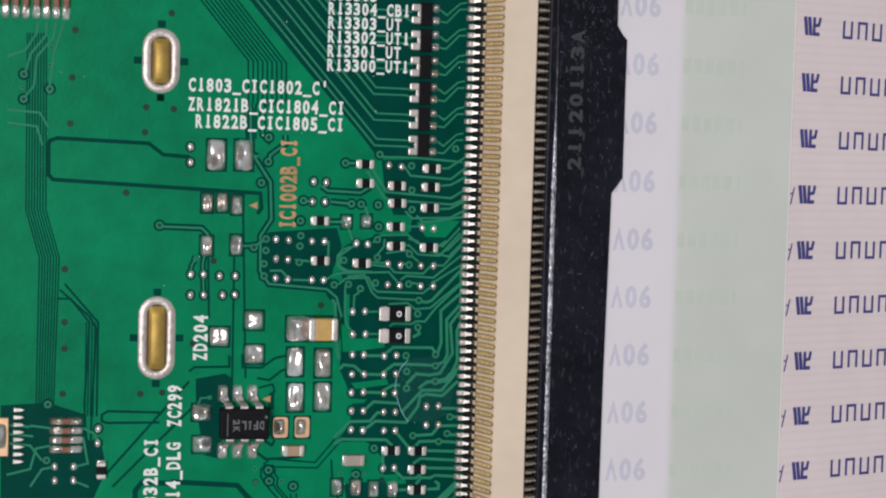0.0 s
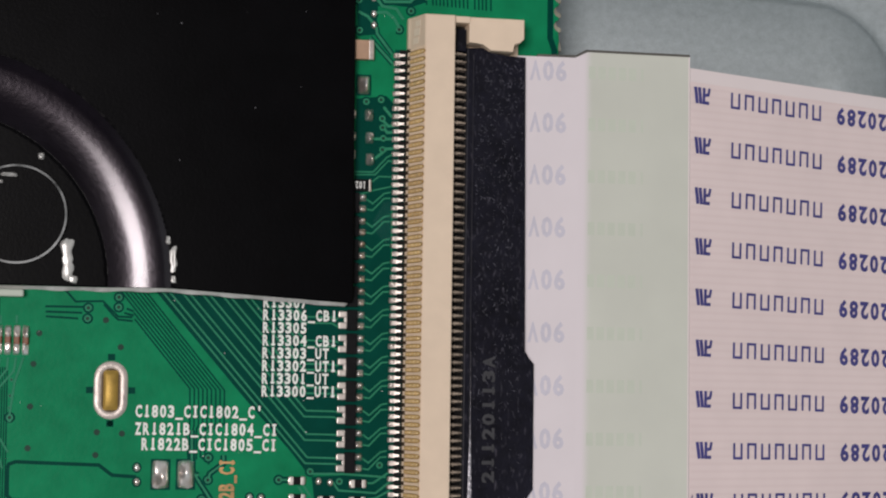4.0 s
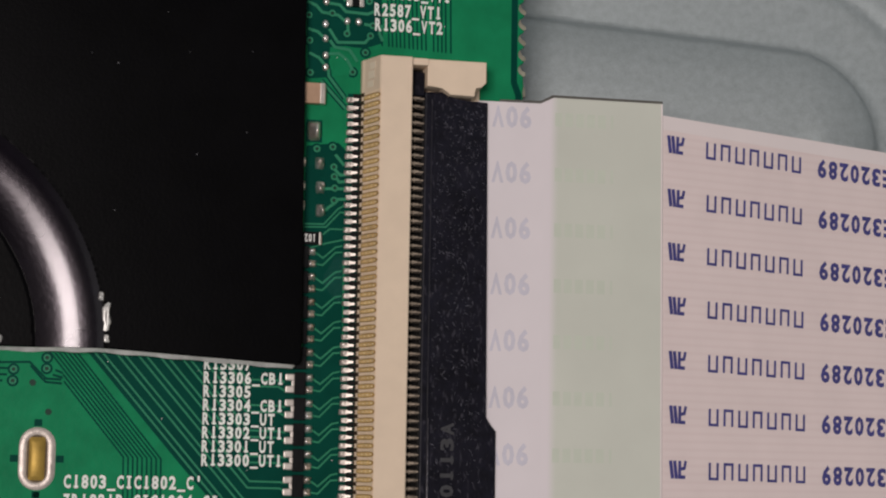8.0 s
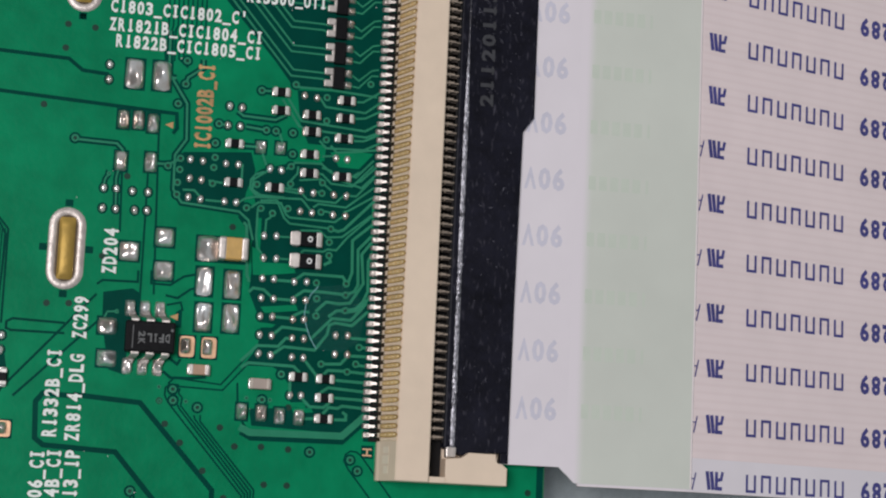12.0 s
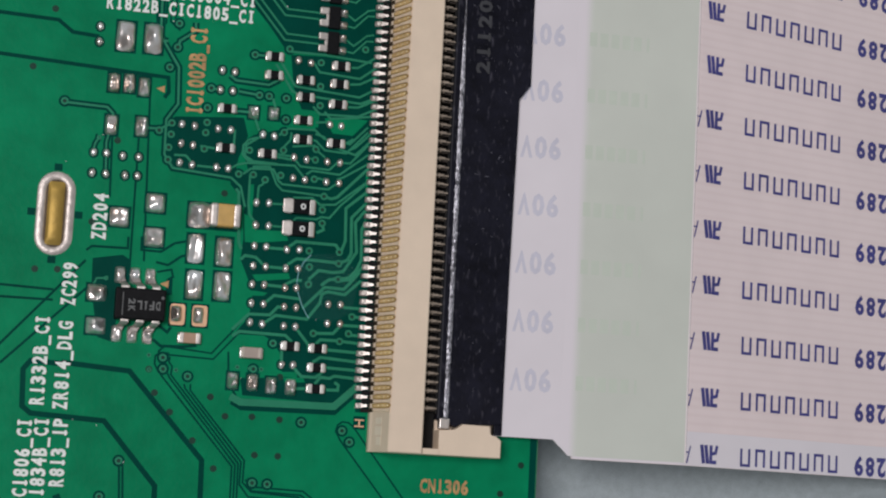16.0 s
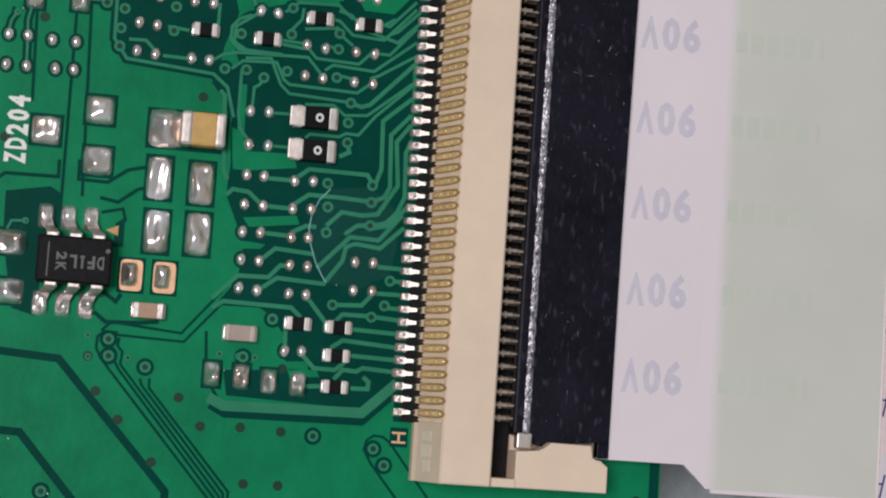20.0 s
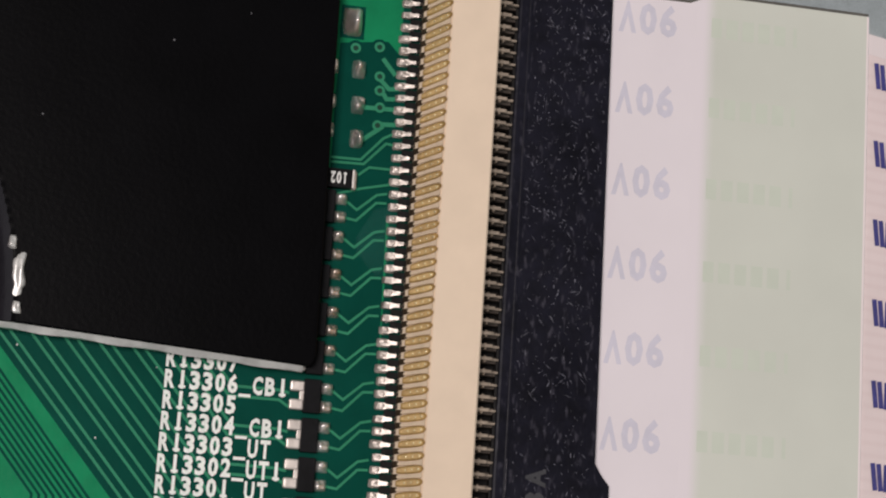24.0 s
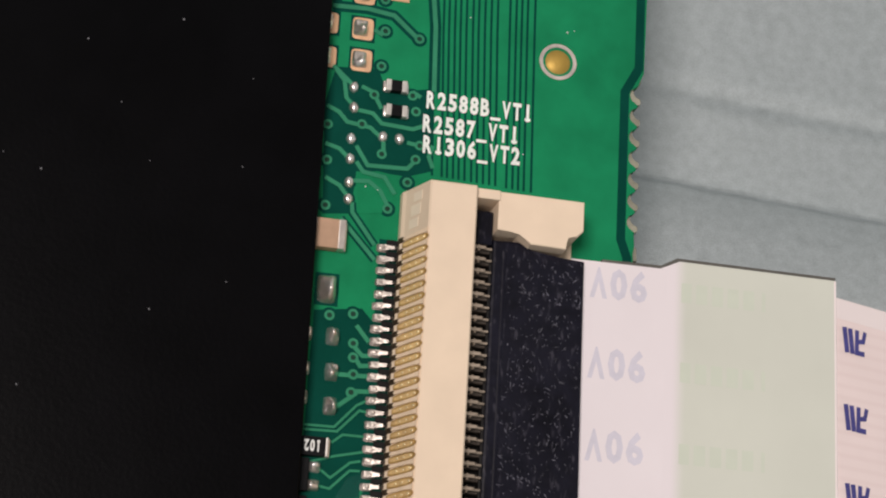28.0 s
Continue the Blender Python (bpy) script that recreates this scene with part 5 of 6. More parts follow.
dark_area([(-27.2, 30.94), (-24.63, 31.04), (-24.62, 29.53), (-27.18, 29.37)])
dark_area([(-26.3, 5.82), (-23.71, 5.97), (-21.61, 5.28), (-21.46, 3.83), (-20.73, 3.76), (-20.38, 2.13), (-21.09, 0.45), (-26.25, 0.53)])
# copper islands inside them
copper_field([(-7.09, 10.57), (-6.68, 10.38), (-6.36, 9.68), (-4.59, 9.73), (-4.44, 9.19), (-6.3, 8.93), (-6.92, 8.92)])
copper_field([(-6.38, 7.08), (-4.3, 7.33), (-4.17, 6.99), (-6.13, 6.73)])
copper_field([(-7.41, 6.18), (-6.09, 6.16), (-5.43, 6.1), (-5.63, 5.91), (-6.51, 5.86), (-7.29, 5.77)])
copper_field([(-4.23, 1.31), (-3.09, 1.39), (-2.95, 1.12), (-4.12, 1.03)])
copper_field([(-4.62, 16.86), (-3.27, 16.85), (-3.22, 15.72), (-4.58, 15.73)])
copper_field([(-2.75, 16.54), (-1.39, 16.73), (-0.16, 16.65), (-1.01, 15.67), (-2.21, 15.69)])
copper_field([(-6.94, 12.28), (-6.61, 12.29), (-6.59, 10.15), (-6.85, 10.14)])
copper_field([(-0.97, 50.12), (-0.13, 50.18), (0.15, 49.52), (0.07, 49.01), (-0.88, 48.88)])
# wide clearances between copper fields
gap([(-16.69, 1.37), (-12.92, 1.12), (-8.55, -3.63), (-8.44, -8.29)], 0.3)
gap([(-16.37, 1.27), (-18.38, 1.35), (-18.75, 0.86), (-18.65, -1.18), (-18.17, -1.55), (-14.13, -1.74), (-11.07, -5.19), (-11.01, -8.41)], 0.3)
gap([(-23.87, 20.52), (-23.81, 20.78), (-23.39, 20.93), (-18.31, 20.76), (-17.48, 20.14), (-15.98, 20.04)], 0.22)
gap([(-23.87, 20.52), (-23.85, 18.86), (-23.59, 18.6), (-11.92, 18.05), (-11.84, 17.2), (-12.07, 16.86)], 0.22)
gap([(-16.46, -5.94), (-16.2, -6.49), (-16.16, -7.11), (-17.09, -7.77)], 0.4)
gap([(-7.12, -0.24), (-6.51, -0.55), (-1.17, -0.5), (0.19, 0.81)], 0.28)
# fine clearances beside traces in the copper field
gap_trace([(-15.57, 14.2), (-15.76, 13.88), (-15.86, 13.33)], 0.1, 0.34)
gap_trace([(-15.0, 14.75), (-15.15, 13.94), (-15.11, 13.35), (-15.06, 12.17)], 0.1, 0.34)
gap([(-15.81, 7.75), (-15.5, 8.0), (-13.51, 8.03), (-13.52, 8.69)], 0.14)
gap([(-12.76, 8.76), (-12.74, 8.0), (-11.64, 7.98), (-10.91, 8.52), (-10.16, 8.71)], 0.14)
gap([(-11.88, 7.37), (-11.19, 7.25), (-10.47, 7.81), (-10.09, 7.92)], 0.14)
gap([(-11.78, 6.81), (-10.98, 7.01), (-10.84, 6.53)], 0.12)
trace([(-14.59, 6.25), (-15.11, 6.21), (-15.25, 5.88)], 0.1)
gap([(-11.48, 3.79), (-10.97, 3.44), (-10.79, 3.75)], 0.16)
gap([(-11.75, 2.99), (-11.29, 2.64), (-10.04, 2.69), (-9.28, 2.8)], 0.16)
gap([(-10.78, 2.26), (-11.3, 2.28), (-11.54, 2.07), (-11.56, 1.63), (-11.36, 1.26), (-11.04, 0.88), (-6.84, -3.88), (-6.81, -7.1)], 0.1)
gap([(-11.32, 1.73), (-10.97, 1.7), (-10.81, 1.52), (-10.82, 1.16), (-10.66, 0.88), (-6.66, -3.78), (-6.62, -7.09)], 0.1)
gap([(-10.72, 2.08), (-10.76, 1.77), (-10.56, 1.54), (-10.61, 1.08), (-10.36, 0.78), (-6.49, -3.69), (-6.43, -7.08)], 0.1)
gap([(-9.82, 0.58), (-9.76, 0.36), (-6.33, -3.59), (-6.35, -4.86), (-5.8, -5.53), (-3.06, -5.7), (-0.33, -7.91)], 0.1)
gap([(-9.46, 0.61), (-9.46, 0.26), (-6.15, -3.5), (-6.17, -4.74), (-5.65, -5.24), (-2.94, -5.42), (-0.14, -7.68)], 0.1)
gap([(-6.02, -4.56), (-5.64, -5.19), (-2.81, -5.29), (0.06, -7.45)], 0.1)
gap([(-5.89, -4.49), (-5.58, -4.96), (-2.69, -5.06), (0.25, -7.22)], 0.1)
gap([(-11.42, 2.31), (-11.06, 2.65), (-8.4, 2.42), (-6.75, 4.41)], 0.1)
gap([(-11.23, 1.84), (-10.94, 2.18), (-8.28, 2.1), (-6.57, 4.1)], 0.1)
gap([(4.36, -8.19), (-0.72, -2.06), (-1.01, -1.56), (-0.93, -1.2), (-0.65, -0.99), (-0.28, -1.03), (-0, -1.24), (5.46, -8.14)], 0.1)
gap([(-7.45, 2.58), (-7.33, 0.82), (-6.73, -0.11), (-1.58, -0.27), (0.02, 0.48)], 0.12)
gap([(-13.12, -4.14), (-12.84, -8.19)], 0.12)
gap([(-12.93, -4.13), (-12.65, -8.18)], 0.12)
gap([(-14.12, -6.23), (-13.98, -8.24)], 0.12)
gap([(-13.88, -6.21), (-13.74, -8.23)], 0.12)
gap([(-15.71, 14.41), (-15.82, 13.42)], 0.12)
gap([(-14.84, 14.44), (-14.73, 10.86)], 0.12)
gap([(-13.35, 14.5), (-13.33, 7.34)], 0.12)
gap([(-12.92, 17.81), (-12.56, 7.36)], 0.12)
gap([(-23.29, 11.88), (-22.54, 11.89), (-21.47, 10.55), (-21.68, 5.85), (-21.56, 3.83)], 0.12)
gap([(-23.13, 12.39), (-21.48, 10.89), (-21.08, 10.22), (-21.25, 5.85), (-21.29, 3.83)], 0.12)
gap([(-22.87, 12.72), (-20.98, 10.55), (-20.98, 5.18)], 0.12)
gap([(-17.44, 5.39), (-20.36, 5.47), (-20.69, 5.27), (-20.68, 4.9), (-20.42, 4.8), (-17.43, 4.81)], 0.14)
gap([(-21.03, 1.13), (-15.79, 7.18)], 0.14)
gap([(-20.04, 1.11), (-14.78, 6.49)], 0.14)
gap([(-25.1, 26.75), (-25.06, 16.86), (-24.29, 14.21), (-24.36, 5.87)], 0.075)
gap([(-24.96, 26.76), (-24.91, 16.86), (-24.13, 14.21), (-24.22, 5.87)], 0.075)
gap([(-24.81, 26.76), (-24.75, 16.86), (-23.98, 14.21), (-24.09, 5.87)], 0.075)
gap([(-24.66, 26.77), (-24.6, 16.86), (-23.82, 14.21), (-23.95, 5.87)], 0.075)
gap([(-24.51, 26.77), (-24.44, 16.86), (-23.67, 14.22), (-23.81, 5.87)], 0.075)
gap([(-24.36, 26.78), (-24.29, 16.87), (-23.51, 14.22), (-23.68, 5.87)], 0.075)
gap([(-24.21, 26.78), (-24.13, 16.87), (-23.35, 14.22), (-23.54, 5.87)], 0.075)
gap([(-24.07, 26.79), (-23.97, 16.87), (-23.2, 14.22), (-23.4, 5.86)], 0.075)
gap([(-21.64, 10.55), (-21.64, 5.18)], 0.075)
gap([(-21.47, 10.55), (-21.49, 5.18)], 0.075)
gap([(-21.31, 10.55), (-21.34, 5.18)], 0.075)
gap([(-21.15, 10.55), (-21.2, 5.18)], 0.075)
trace([(-24.53, 27.36), (-24.59, 26.77), (-25.22, 25.76), (-26.18, 25.41)], 0.13)
trace([(-24.05, 27.38), (-24.1, 26.62), (-24.9, 25.61), (-25.21, 24.51)], 0.13)
trace([(-23.56, 27.39), (-23.68, 26.53), (-24.57, 25.45), (-24.72, 23.8), (-25.19, 23.2)], 0.13)
trace([(-23.11, 27.41), (-23.61, 25.81), (-23.85, 23.82)], 0.13)
trace([(-26.15, 22.45), (-24.38, 22.33), (-23.88, 21.51)], 0.13)
trace([(-26.14, 21.73), (-24.53, 21.56), (-24.2, 20.51)], 0.13)
trace([(-24.55, 29.46), (-24.56, 29.99)], 0.13)
trace([(-23.59, 29.5), (-23.59, 30.02)], 0.13)
trace([(-25.97, 4.71), (-24.67, 4.6)], 0.13)
trace([(-25.96, 4.21), (-24.5, 4.06)], 0.13)
trace([(-25.96, 3.68), (-24.66, 3.53), (-24, 2.68)], 0.13)
trace([(-23.56, 4.52), (-24.67, 4.67)], 0.13)
trace([(-23.55, 3.52), (-24.33, 3.36), (-24.65, 2.19), (-25.94, 1.87)], 0.13)
trace([(-21.73, 4.51), (-21.07, 4.17), (-20.9, 3.62)], 0.13)
trace([(-21.72, 4), (-21.44, 2.48), (-22.2, 2.29)], 0.13)
trace([(-23.28, 2.3), (-23.99, 2.18), (-24.63, 1.18)], 0.13)
trace([(-22.22, 1.48), (-21.36, 1.13)], 0.13)
# the bundle of fine traces that runs under the plate
gap([(-21.86, 30.61), (-19.45, 30.62)], 0.13)
gap([(-21.84, 30.28), (-19.59, 30.25)], 0.13)
gap([(-21.82, 29.98), (-19.83, 29.89)], 0.13)
gap([(-20.7, 31.7), (-20.01, 30.95), (-18.33, 31.01), (-17.37, 30.07), (-16.49, 30.03)], 0.13)
gap([(-18.26, 30.81), (-17.64, 30.12), (-17.36, 29.87), (-16.45, 29.8)], 0.13)
gap([(-16.85, 30.58), (-16.41, 30.41)], 0.13)
gap([(-16.99, 30.3), (-16.4, 30.14)], 0.13)
gap([(-16.33, 29.94), (-12.77, 25.61), (-12.72, 23.3), (-12.74, 22.97)], 0.1)
gap([(-16.4, 30.34), (-12.49, 25.6), (-12.45, 23.32), (-12.52, 22.98)], 0.1)
gap([(-17.42, 31.9), (-12.22, 25.59), (-12.18, 23.34), (-12.3, 22.99)], 0.1)
gap([(-17.15, 31.89), (-11.95, 25.58), (-11.92, 23.35), (-12.08, 23.01)], 0.1)
gap([(-16.88, 31.89), (-11.68, 25.57), (-11.65, 23.37), (-11.86, 23.02)], 0.1)
gap([(-16.61, 31.88), (-11.41, 25.56), (-11.37, 23.38), (-11.64, 23.03)], 0.1)
gap([(-16.34, 31.87), (-11.14, 25.55), (-11.1, 23.4), (-11.42, 23.05)], 0.1)
gap([(-16.07, 31.87), (-10.86, 25.54), (-10.83, 23.41), (-11.2, 23.06)], 0.1)
gap([(-15.81, 31.86), (-10.59, 25.53), (-10.56, 23.43), (-10.98, 23.07)], 0.1)
gap([(-12.29, 23.16), (-12.26, 21.16)], 0.11)
gap([(-12.03, 23.18), (-12.01, 21.34), (-11.43, 20.87)], 0.11)
gap([(-11.73, 23.2), (-11.75, 21.52)], 0.11)
gap([(-12.98, 23.12), (-12.63, 19.81)], 0.11)
gap_trace([(-12.58, 22.98), (-12.53, 20.48), (-11.36, 18.71), (-11.26, 16.57), (-11.87, 15.61), (-11.84, 13.58), (-11.32, 12.84), (-7.95, 12.57), (-7.37, 12.1), (-7.05, 10.95)], 0.13, 0.4)
gap_trace([(-10.56, 21.42), (-10.54, 20.92), (-11.4, 20.27), (-11.48, 19.87)], 0.13, 0.4)
gap_trace([(-17.56, 16.06), (-15.24, 16), (-14.9, 15.68), (-14.81, 15.23)], 0.13, 0.4)
gap_trace([(-12.99, 15.01), (-12.17, 15.04), (-11.63, 15.36)], 0.13, 0.4)
# pairs of traces from the arrays
trace([(-3.06, 21.22), (-3.44, 21.3), (-5.24, 21.34), (-14.44, 31.99)], 0.11)
trace([(-3.04, 20.68), (-3.42, 20.93), (-5.36, 20.96), (-14.89, 31.99)], 0.11)
trace([(-3.12, 22.71), (-3.5, 22.79), (-5.3, 22.82), (-13.21, 31.97)], 0.11)
trace([(-3.1, 22.16), (-3.48, 22.41), (-5.42, 22.44), (-13.66, 31.98)], 0.11)
trace([(-3.17, 24.2), (-3.55, 24.28), (-5.36, 24.31), (-11.98, 31.96)], 0.11)
trace([(-3.15, 23.66), (-3.54, 23.91), (-5.48, 23.93), (-12.43, 31.96)], 0.11)
trace([(-3.23, 25.7), (-3.61, 25.78), (-5.42, 25.8), (-10.73, 31.94)], 0.11)
trace([(-3.21, 25.15), (-3.6, 25.4), (-5.54, 25.42), (-11.19, 31.95)], 0.11)
trace([(-3.29, 27.2), (-3.67, 27.28), (-5.47, 27.3), (-9.49, 31.92)], 0.11)
trace([(-3.27, 26.66), (-3.65, 26.9), (-5.6, 26.92), (-9.94, 31.93)], 0.11)
trace([(-3.34, 28.71), (-3.72, 28.79), (-5.53, 28.8), (-8.23, 31.91)], 0.11)
trace([(-3.32, 28.16), (-3.71, 28.41), (-5.66, 28.42), (-8.69, 31.91)], 0.11)
trace([(-3.4, 30.22), (-3.78, 30.3), (-5.6, 30.31), (-6.97, 31.89)], 0.11)
trace([(-3.38, 29.67), (-3.77, 29.92), (-5.72, 29.92), (-7.43, 31.9)], 0.11)
trace([(-3.46, 31.74), (-3.84, 31.81), (-5.66, 31.81), (-5.71, 31.87)], 0.11)
trace([(-3.44, 31.18), (-3.83, 31.43), (-5.78, 31.43), (-6.17, 31.88)], 0.11)
# traces between the small parts
gap_trace([(-7.03, 19.9), (-6.26, 19.9)], 0.13, 0.42)
gap_trace([(-8.37, 18.53), (-8.03, 18.28), (-6.12, 18.2), (-5.53, 18.56)], 0.13, 0.42)
gap_trace([(-7.84, 17.65), (-6.66, 17.54)], 0.13, 0.42)
gap_trace([(-7.95, 16.48), (-7.05, 16.49)], 0.13, 0.42)
gap_trace([(-9.5, 17.67), (-8.67, 17.61)], 0.13, 0.42)
gap_trace([(-13.23, 20.21), (-12.08, 20.17)], 0.13, 0.42)
trace([(-5.58, 19.77), (-4.57, 18.27), (-0.75, 17.98), (0.19, 18.56)], 0.13)
trace([(-5.77, 19.49), (-4.73, 17.96), (-4.32, 17.81), (-0.67, 17.61), (0.2, 18.02)], 0.13)
trace([(-3.55, 19.77), (-3.19, 19.25), (-0.79, 19.09), (0.14, 19.82)], 0.13)
trace([(-1.33, 19.71), (-0.95, 19.73), (0.12, 20.46)], 0.13)
trace([(-1.4, 18.69), (-0.78, 18.76), (0.16, 19.28)], 0.13)
trace([(-5.03, 20.3), (-2.89, 20.31), (-0.14, 20.11)], 0.13)
trace([(-5.82, 17.41), (-5.63, 16.82)], 0.13)
trace([(-6.77, 16.1), (-6.51, 15.44)], 0.13)
trace([(-6.07, 15.36), (-6.72, 14.9), (-7.21, 14.55), (-7.25, 13.92), (-6.8, 13.67)], 0.13)
trace([(-7.91, 15.39), (-7.92, 14.06)], 0.13)
trace([(-9.84, 14.25), (-9.01, 14.18)], 0.13)
trace([(-11.29, 13.6), (-10.63, 13.62), (-10.22, 13.21)], 0.13)
trace([(-9.95, 13.09), (-8.8, 13.07)], 0.13)
trace([(-5.68, 14.05), (-4.5, 13.93)], 0.13)
trace([(-3.22, 15.58), (-2.71, 15.44), (-2.18, 14.92), (-0.8, 14.54), (0.29, 15.66)], 0.13)
trace([(-1.15, 14.83), (-0.82, 14.98), (0.27, 16.1)], 0.13)
trace([(-3.45, 17.18), (-3.03, 16.76), (-0.78, 16.83), (0.23, 17.35)], 0.13)
trace([(-1.42, 17.34), (-0.8, 17.37), (0.21, 17.89)], 0.13)
trace([(-3.24, 16.25), (-2.4, 16.35)], 0.13)
trace([(-2.76, 16.94), (-2.41, 16.56), (-1.39, 16.67), (0.24, 16.94)], 0.13)
trace([(-6.62, 15.05), (-7.09, 14.86), (-7.37, 14.52), (-7.38, 14), (-7.06, 13.65), (-5.33, 13.61)], 0.12)
trace([(-8.05, 13.08), (-7.64, 13.37), (-7.1, 13.51), (-4.32, 13.6), (-3.74, 12.96)], 0.12)
trace([(-5.62, 14.19), (-4.47, 14.12)], 0.12)
trace([(-4.35, 13.98), (-3.99, 13.59), (-2.29, 13.53), (-1.83, 14.01)], 0.12)
trace([(-3.43, 15.21), (-3.16, 15.17), (-2.62, 14.66), (-1.35, 14.59), (-0.12, 15.95)], 0.12)
trace([(-5.34, 15.3), (-4.82, 15.74), (-3.25, 15.8), (-2.65, 15.29)], 0.12)
trace([(-4.62, 15.53), (-4.66, 15.08), (-5.07, 14.58)], 0.12)
trace([(-1.79, 14.02), (-1.08, 14.02), (-0.07, 15.18)], 0.12)
trace([(-3.62, 13.15), (-3.3, 13.39), (-1.67, 13.3), (-0.03, 14.63)], 0.12)
trace([(-1.8, 13), (-1.47, 13.14), (0.01, 14.09)], 0.12)
trace([(-7.27, 12.85), (-6.85, 13.2), (-5.53, 13.27), (-5.19, 12.61), (-4.97, 12.45), (-2.28, 12.38), (-1.79, 12.77)], 0.12)
trace([(-6.75, 13.33), (-5.76, 13.41), (-5.31, 12.42), (-4.95, 12.09), (-3.87, 12.04), (-2.52, 11.97)], 0.12)
trace([(-6.87, 12.82), (-6.87, 11.14), (-6.76, 10.53), (-6.39, 10.08)], 0.12)
trace([(-5.99, 12.62), (-6.12, 12.34), (-6.33, 12.2), (-6.36, 11.42)], 0.12)
trace([(-5.66, 11.26), (-4.71, 11.29)], 0.12)
trace([(-5.61, 9.97), (-4.72, 9.97)], 0.12)
trace([(-4.3, 11.73), (-3.18, 11.8), (-2.71, 11.44), (-1.81, 11.52), (-0.05, 12.99)], 0.12)
trace([(-4.2, 10.4), (-4.03, 10.57), (-2.87, 10.57), (-2.61, 10.73), (-2.11, 10.71), (-1.49, 11.51), (-0.05, 12.9)], 0.12)
trace([(-3.71, 14.16), (-3.12, 14.04)], 0.12)
trace([(-2.93, 12.99), (-2.43, 12.89)], 0.12)
trace([(-3.1, 14.63), (-2.57, 14.23)], 0.12)
trace([(-0.96, 15.47), (-1.57, 15.07)], 0.12)
trace([(-1.81, 15.27), (-1.16, 15.15), (-0.14, 16.25)], 0.12)
trace([(-3.18, 14.89), (-4.52, 14.71)], 0.12)
trace([(-2.52, 11.95), (-2.06, 11.84), (-1.73, 11.96), (0.03, 13.82)], 0.17)
trace([(-2.51, 10.33), (-2.42, 10), (-2.81, 9.79)], 0.17)
trace([(-1.34, 8.71), (-1.1, 9.45), (-1.17, 11.36), (-0.7, 11.79), (0.05, 12.45)], 0.17)
trace([(-1.39, 8.12), (-0.91, 8.34), (-0.71, 8.76), (-0.81, 10.83), (-0.05, 11.69)], 0.17)
trace([(-3.12, 7.03), (-2.54, 7.62), (-1.75, 7.55), (-1.13, 7.65), (-0.4, 8.84), (-0.57, 10.58), (-0.03, 11.31)], 0.17)
trace([(-2.37, 6.76), (-1.9, 7.14), (-1.39, 7.18), (-0.79, 7.32), (-0.37, 7.76), (-0.1, 8.41), (-0.17, 10.17), (0.02, 10.68)], 0.17)
trace([(-5.71, 8.69), (-4.47, 8.69)], 0.17)
trace([(-4.41, 8.81), (-3.95, 9.19), (-1.64, 9.17), (-1.34, 8.75)], 0.17)
trace([(-5.72, 7.6), (-4.43, 7.58)], 0.17)
trace([(-4.45, 7.76), (-3.88, 8.19), (-2.69, 8.18), (-1.39, 8.12)], 0.17)
trace([(-5.64, 6.55), (-4.57, 6.51)], 0.17)
trace([(-4.47, 6.65), (-3.9, 6.96), (-3.5, 6.95)], 0.17)
trace([(-5.56, 5.5), (-5.04, 5.98), (-3.53, 5.88)], 0.17)
trace([(-3.38, 5.34), (-2.14, 6.67), (-1.01, 6.63), (-0.14, 7.69)], 0.17)
trace([(-5.62, 4.28), (-4.89, 4.84), (-3.07, 4.75), (-2.38, 5.71), (-2.28, 6.26), (-1.94, 6.42), (-0.94, 6.32), (-0.03, 7.21)], 0.17)
trace([(-7.33, 3.86), (-6.42, 4.81), (-5.22, 4.84), (-4.79, 5.34), (-4.42, 5.32)], 0.17)
trace([(-7.3, 3.49), (-6.89, 3.78), (-4.25, 3.73), (-3.85, 3.38)], 0.17)
trace([(-3.69, 4.21), (-2.89, 3.28), (-2.86, 2.88)], 0.17)
trace([(-2.72, 3.96), (-1.5, 4.03), (-1.08, 4.53)], 0.17)
trace([(-2.56, 3.26), (-2.23, 3.62), (-1.24, 3.63), (-0, 3.55)], 0.17)
trace([(-1.88, 3.07), (0.03, 3.01)], 0.17)
trace([(-0.98, 5.58), (-0.03, 5.57)], 0.17)
trace([(-0.97, 4.54), (-0.01, 4.55)], 0.17)
trace([(-4.41, 2.83), (-4.38, 2.11)], 0.17)
trace([(-2.6, 2.29), (-2.15, 2.61), (0.01, 2.48)], 0.17)
trace([(-1.8, 2.04), (0.04, 1.99)], 0.17)
trace([(-3.65, 1.9), (-3.2, 1.45), (-2.38, 1.44), (-1.96, 1.8)], 0.17)
trace([(-2.4, 1.07), (-2.07, 1.47), (-1.53, 1.44), (-1.28, 1.59), (0.07, 1.51)], 0.17)
trace([(-1.71, 0.77), (-1.04, 0.79), (-1.02, 1.08), (-1.25, 1.24)], 0.17)
trace([(-3.7, 0.71), (-2.91, 0.77)], 0.17)
trace([(-0.45, 5.07), (0.05, 5.06)], 0.17)
trace([(-0.6, 4.01), (0.03, 3.99)], 0.17)
trace([(-1.34, 7.09), (-0.6, 7.25), (0.06, 8.09)], 0.17)
trace([(-7.1, 7.9), (-6.86, 8.15), (-6.24, 8.09), (-5.72, 7.65)], 0.17)
trace([(-7.64, 11.96), (-7.45, 11.76), (-7.27, 8.88), (-7.1, 8.5)], 0.17)
trace([(-7.19, 0.06), (-6.58, -0.23), (-1.2, -0.15), (0.12, 1.11)], 0.4)
gap([(1.56, 65.68), (1.81, 57.49), (2.1, 50.98)], 0.1)
gap([(1.99, 65.76), (2.23, 57.56), (2.52, 50.97)], 0.1)
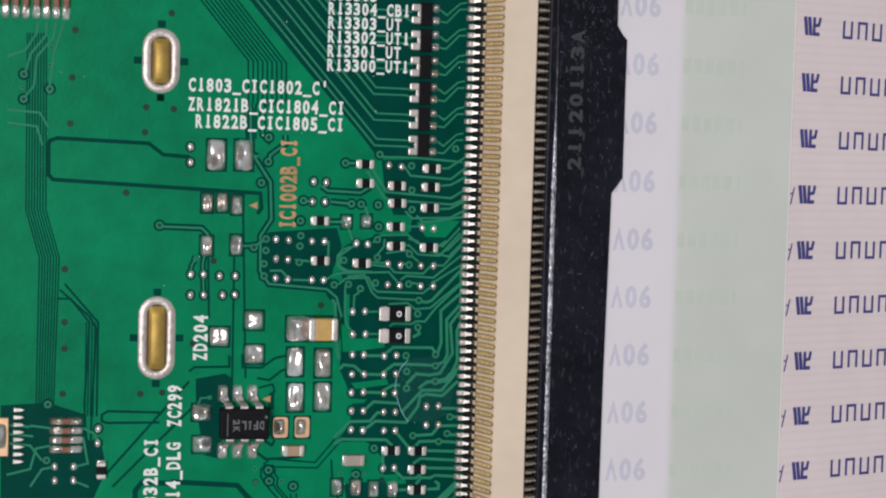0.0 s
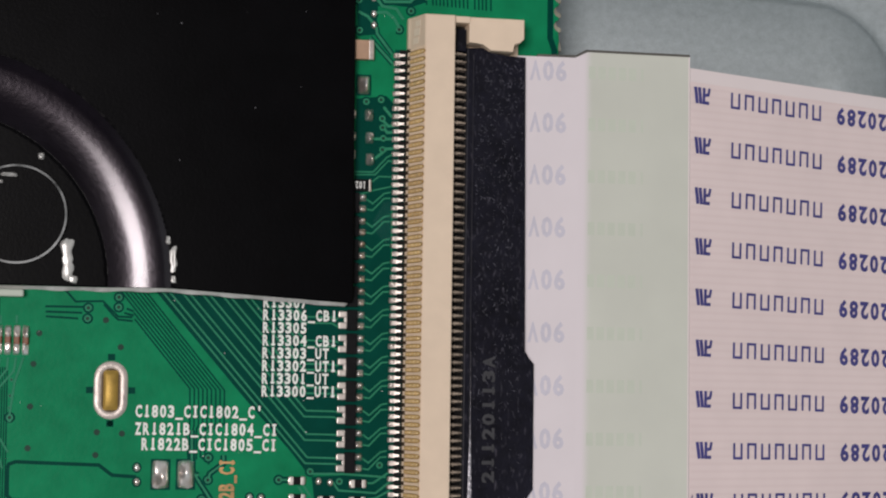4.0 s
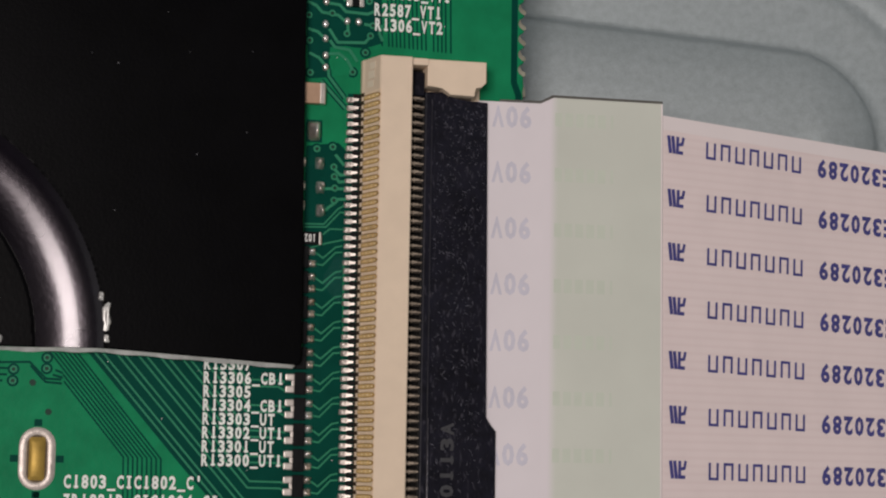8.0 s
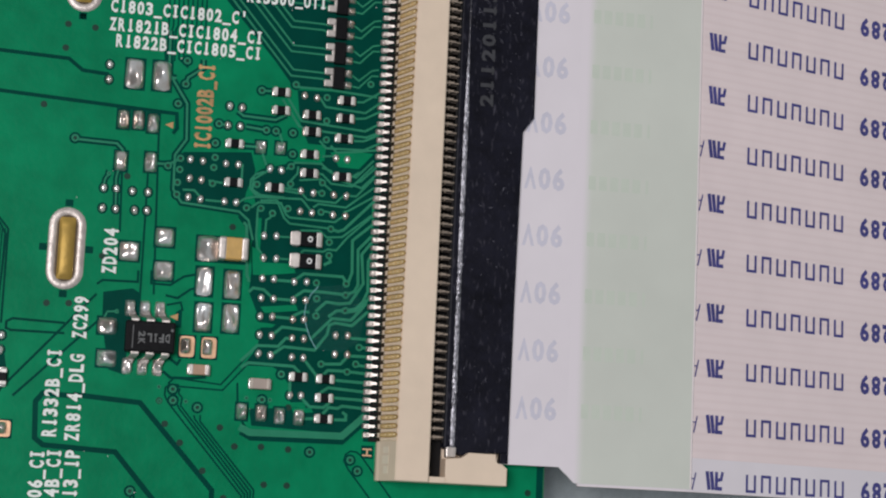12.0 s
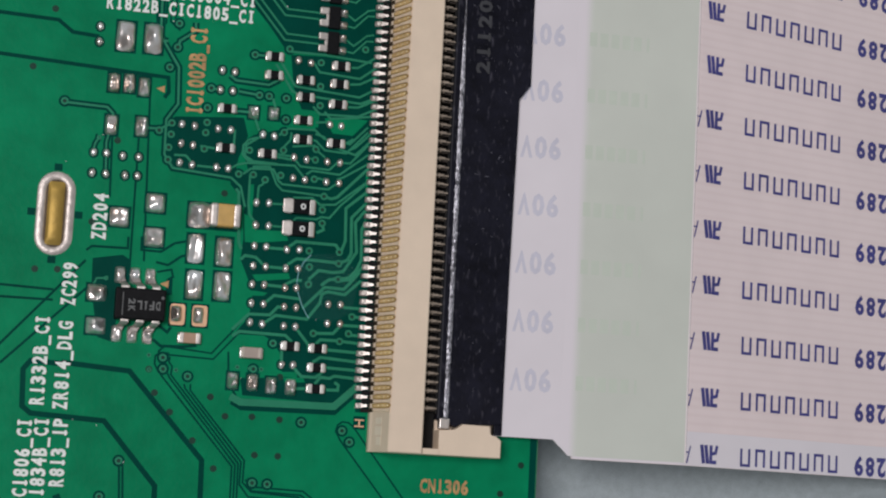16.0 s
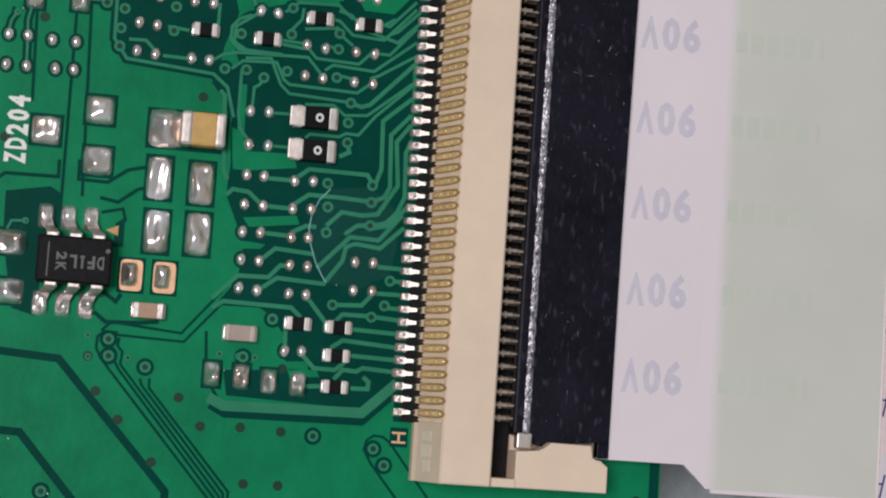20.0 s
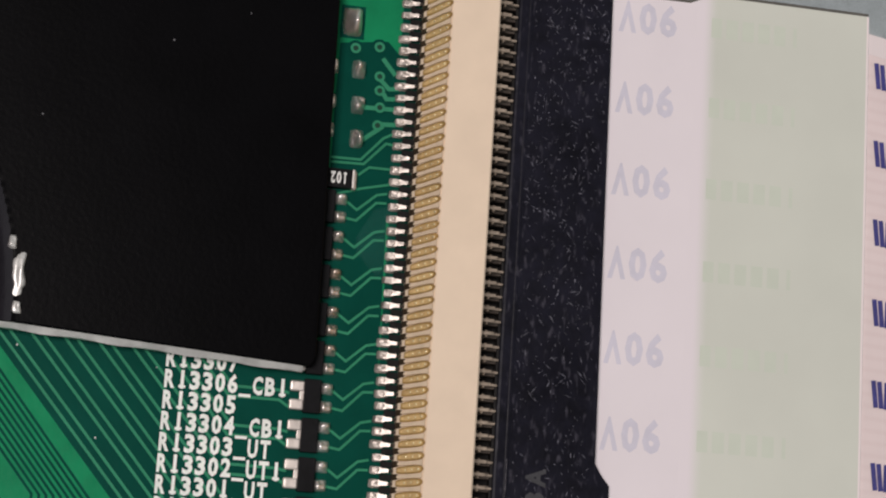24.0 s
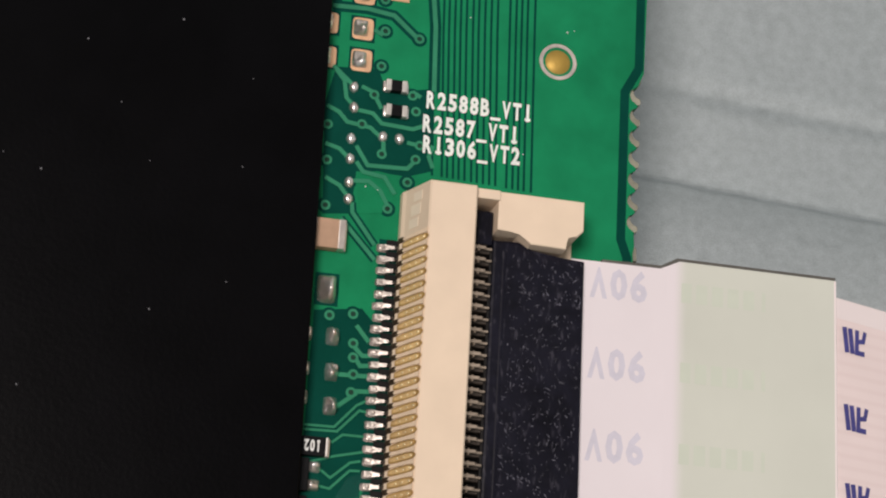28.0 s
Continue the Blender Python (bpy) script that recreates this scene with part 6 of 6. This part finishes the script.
gap([(2.24, 65.81), (2.47, 57.59), (2.75, 50.96)], 0.1)
gap([(2.51, 65.85), (2.73, 57.63), (3.01, 50.95)], 0.1)
gap([(2.76, 65.9), (2.98, 57.67), (3.25, 50.94)], 0.1)
gap([(3.03, 65.95), (3.24, 57.71), (3.51, 50.92)], 0.1)
gap([(3.33, 66), (3.53, 57.76), (3.8, 50.91)], 0.1)
gap([(3.59, 66.05), (3.78, 57.8), (4.05, 50.9)], 0.1)
gap([(3.87, 66.1), (4.06, 57.84), (4.32, 50.89)], 0.1)
gap([(4.16, 66.15), (4.34, 57.88), (4.59, 50.88)], 0.1)
gap([(4.44, 66.2), (4.62, 57.92), (4.86, 50.87)], 0.1)
gap([(5.02, 66.3), (5.17, 58.01), (5.34, 50.84)], 0.1)
gap([(5.31, 66.35), (5.45, 58.05), (5.61, 50.82)], 0.1)
gap([(5.57, 66.4), (5.7, 58.09), (5.86, 50.81)], 0.1)
gap([(5.83, 66.45), (5.96, 58.13), (6.11, 50.8)], 0.1)
gap([(6.17, 66.51), (6.29, 58.18), (6.43, 50.79)], 0.1)
gap_trace([(-1.22, 49.34), (-1.17, 48.9), (-0.15, 47.6)], 0.17, 0.36)
gap_trace([(-1.65, 48.59), (-1.18, 48.1), (-0.1, 46.96)], 0.17, 0.36)
gap_trace([(-2.65, 58.07), (-1.17, 58.15), (0.03, 58.01), (0.61, 57.52), (1.14, 57.07)], 0.2, 0.5)
gap_trace([(0.47, 59.75), (1.22, 59.76), (1.72, 59.08), (1.87, 57.77), (1.97, 54.75)], 0.2, 0.5)
gap_trace([(-0.45, 58.47), (-0.36, 59.02), (-0.75, 59.23)], 0.2, 0.5)
trace([(-2.3, 55.16), (-1.91, 54.7), (-1.78, 53.94), (-1.41, 53.58)], 0.18)
trace([(-2.44, 55.32), (-1.61, 54.61)], 0.18)
trace([(-1.33, 53.47), (-0.59, 53.39), (-0.2, 52.99), (1.15, 52.92), (1.82, 53.22)], 0.18)
trace([(-2.59, 53.49), (-2.04, 53.26), (-1.67, 52.86), (-0.67, 52.74), (-0.16, 52.33)], 0.18)
trace([(-2.53, 51.79), (-1.92, 51.63), (-1.41, 51.19)], 0.18)
trace([(-1.21, 51.85), (-0.67, 51.04), (1.02, 51.12), (1.4, 51.57)], 0.18)
trace([(-1.16, 51.15), (-0.85, 50.74), (0.08, 50.61), (0.56, 49.92)], 0.18)
trace([(-1.22, 50.29), (-0.58, 50.35), (-0.07, 49.99), (0.31, 49.34)], 0.18)
trace([(-2.42, 50.3), (-1.8, 50.01), (-1.38, 49.52)], 0.18)
trace([(-0.66, 44.09), (-0.1, 43.44)], 0.18)
trace([(-0.83, 43.31), (-0.33, 42.84), (0.08, 42.89)], 0.18)
trace([(-0.63, 42.74), (-0.4, 42.41), (0.11, 42.47)], 0.18)
trace([(-1.53, 41.96), (0, 42.01)], 0.18)
trace([(-0.58, 41.34), (0.05, 41.38)], 0.18)
trace([(-1.33, 40.56), (-0.46, 41.28)], 0.18)
trace([(-0.4, 57.02), (-0.81, 57.22)], 0.18)
trace([(-1.16, 54.55), (-0.66, 54.36), (-0.25, 53.65)], 0.18)
trace([(1.04, 54.61), (1.42, 54.41)], 0.18)
trace([(0.94, 52.28), (1.44, 52.22)], 0.18)
trace([(-0.08, 52.26), (-0.04, 51.71)], 0.18)
trace([(2.11, 51.29), (1.91, 51.77), (2.05, 52.3)], 0.18)
trace([(-2.64, 39.78), (-1.27, 39.8), (-0.42, 40.77), (-0.02, 41)], 0.1)
trace([(-2.63, 39.59), (-1.14, 39.63), (-0.29, 40.57), (0.06, 40.52)], 0.1)
trace([(-1.34, 39.15), (-0.9, 39.52), (0.09, 39.52)], 0.1)
trace([(-2.4, 38.22), (-1.18, 38.62), (0.06, 38.92)], 0.1)
silk_line([(-17.73, -6.81), (-16.98, -7.46)], 0.2)
for ob in (chip_pattern, big_chip, cap_pattern, cap_wide_pattern):
    park(ob)
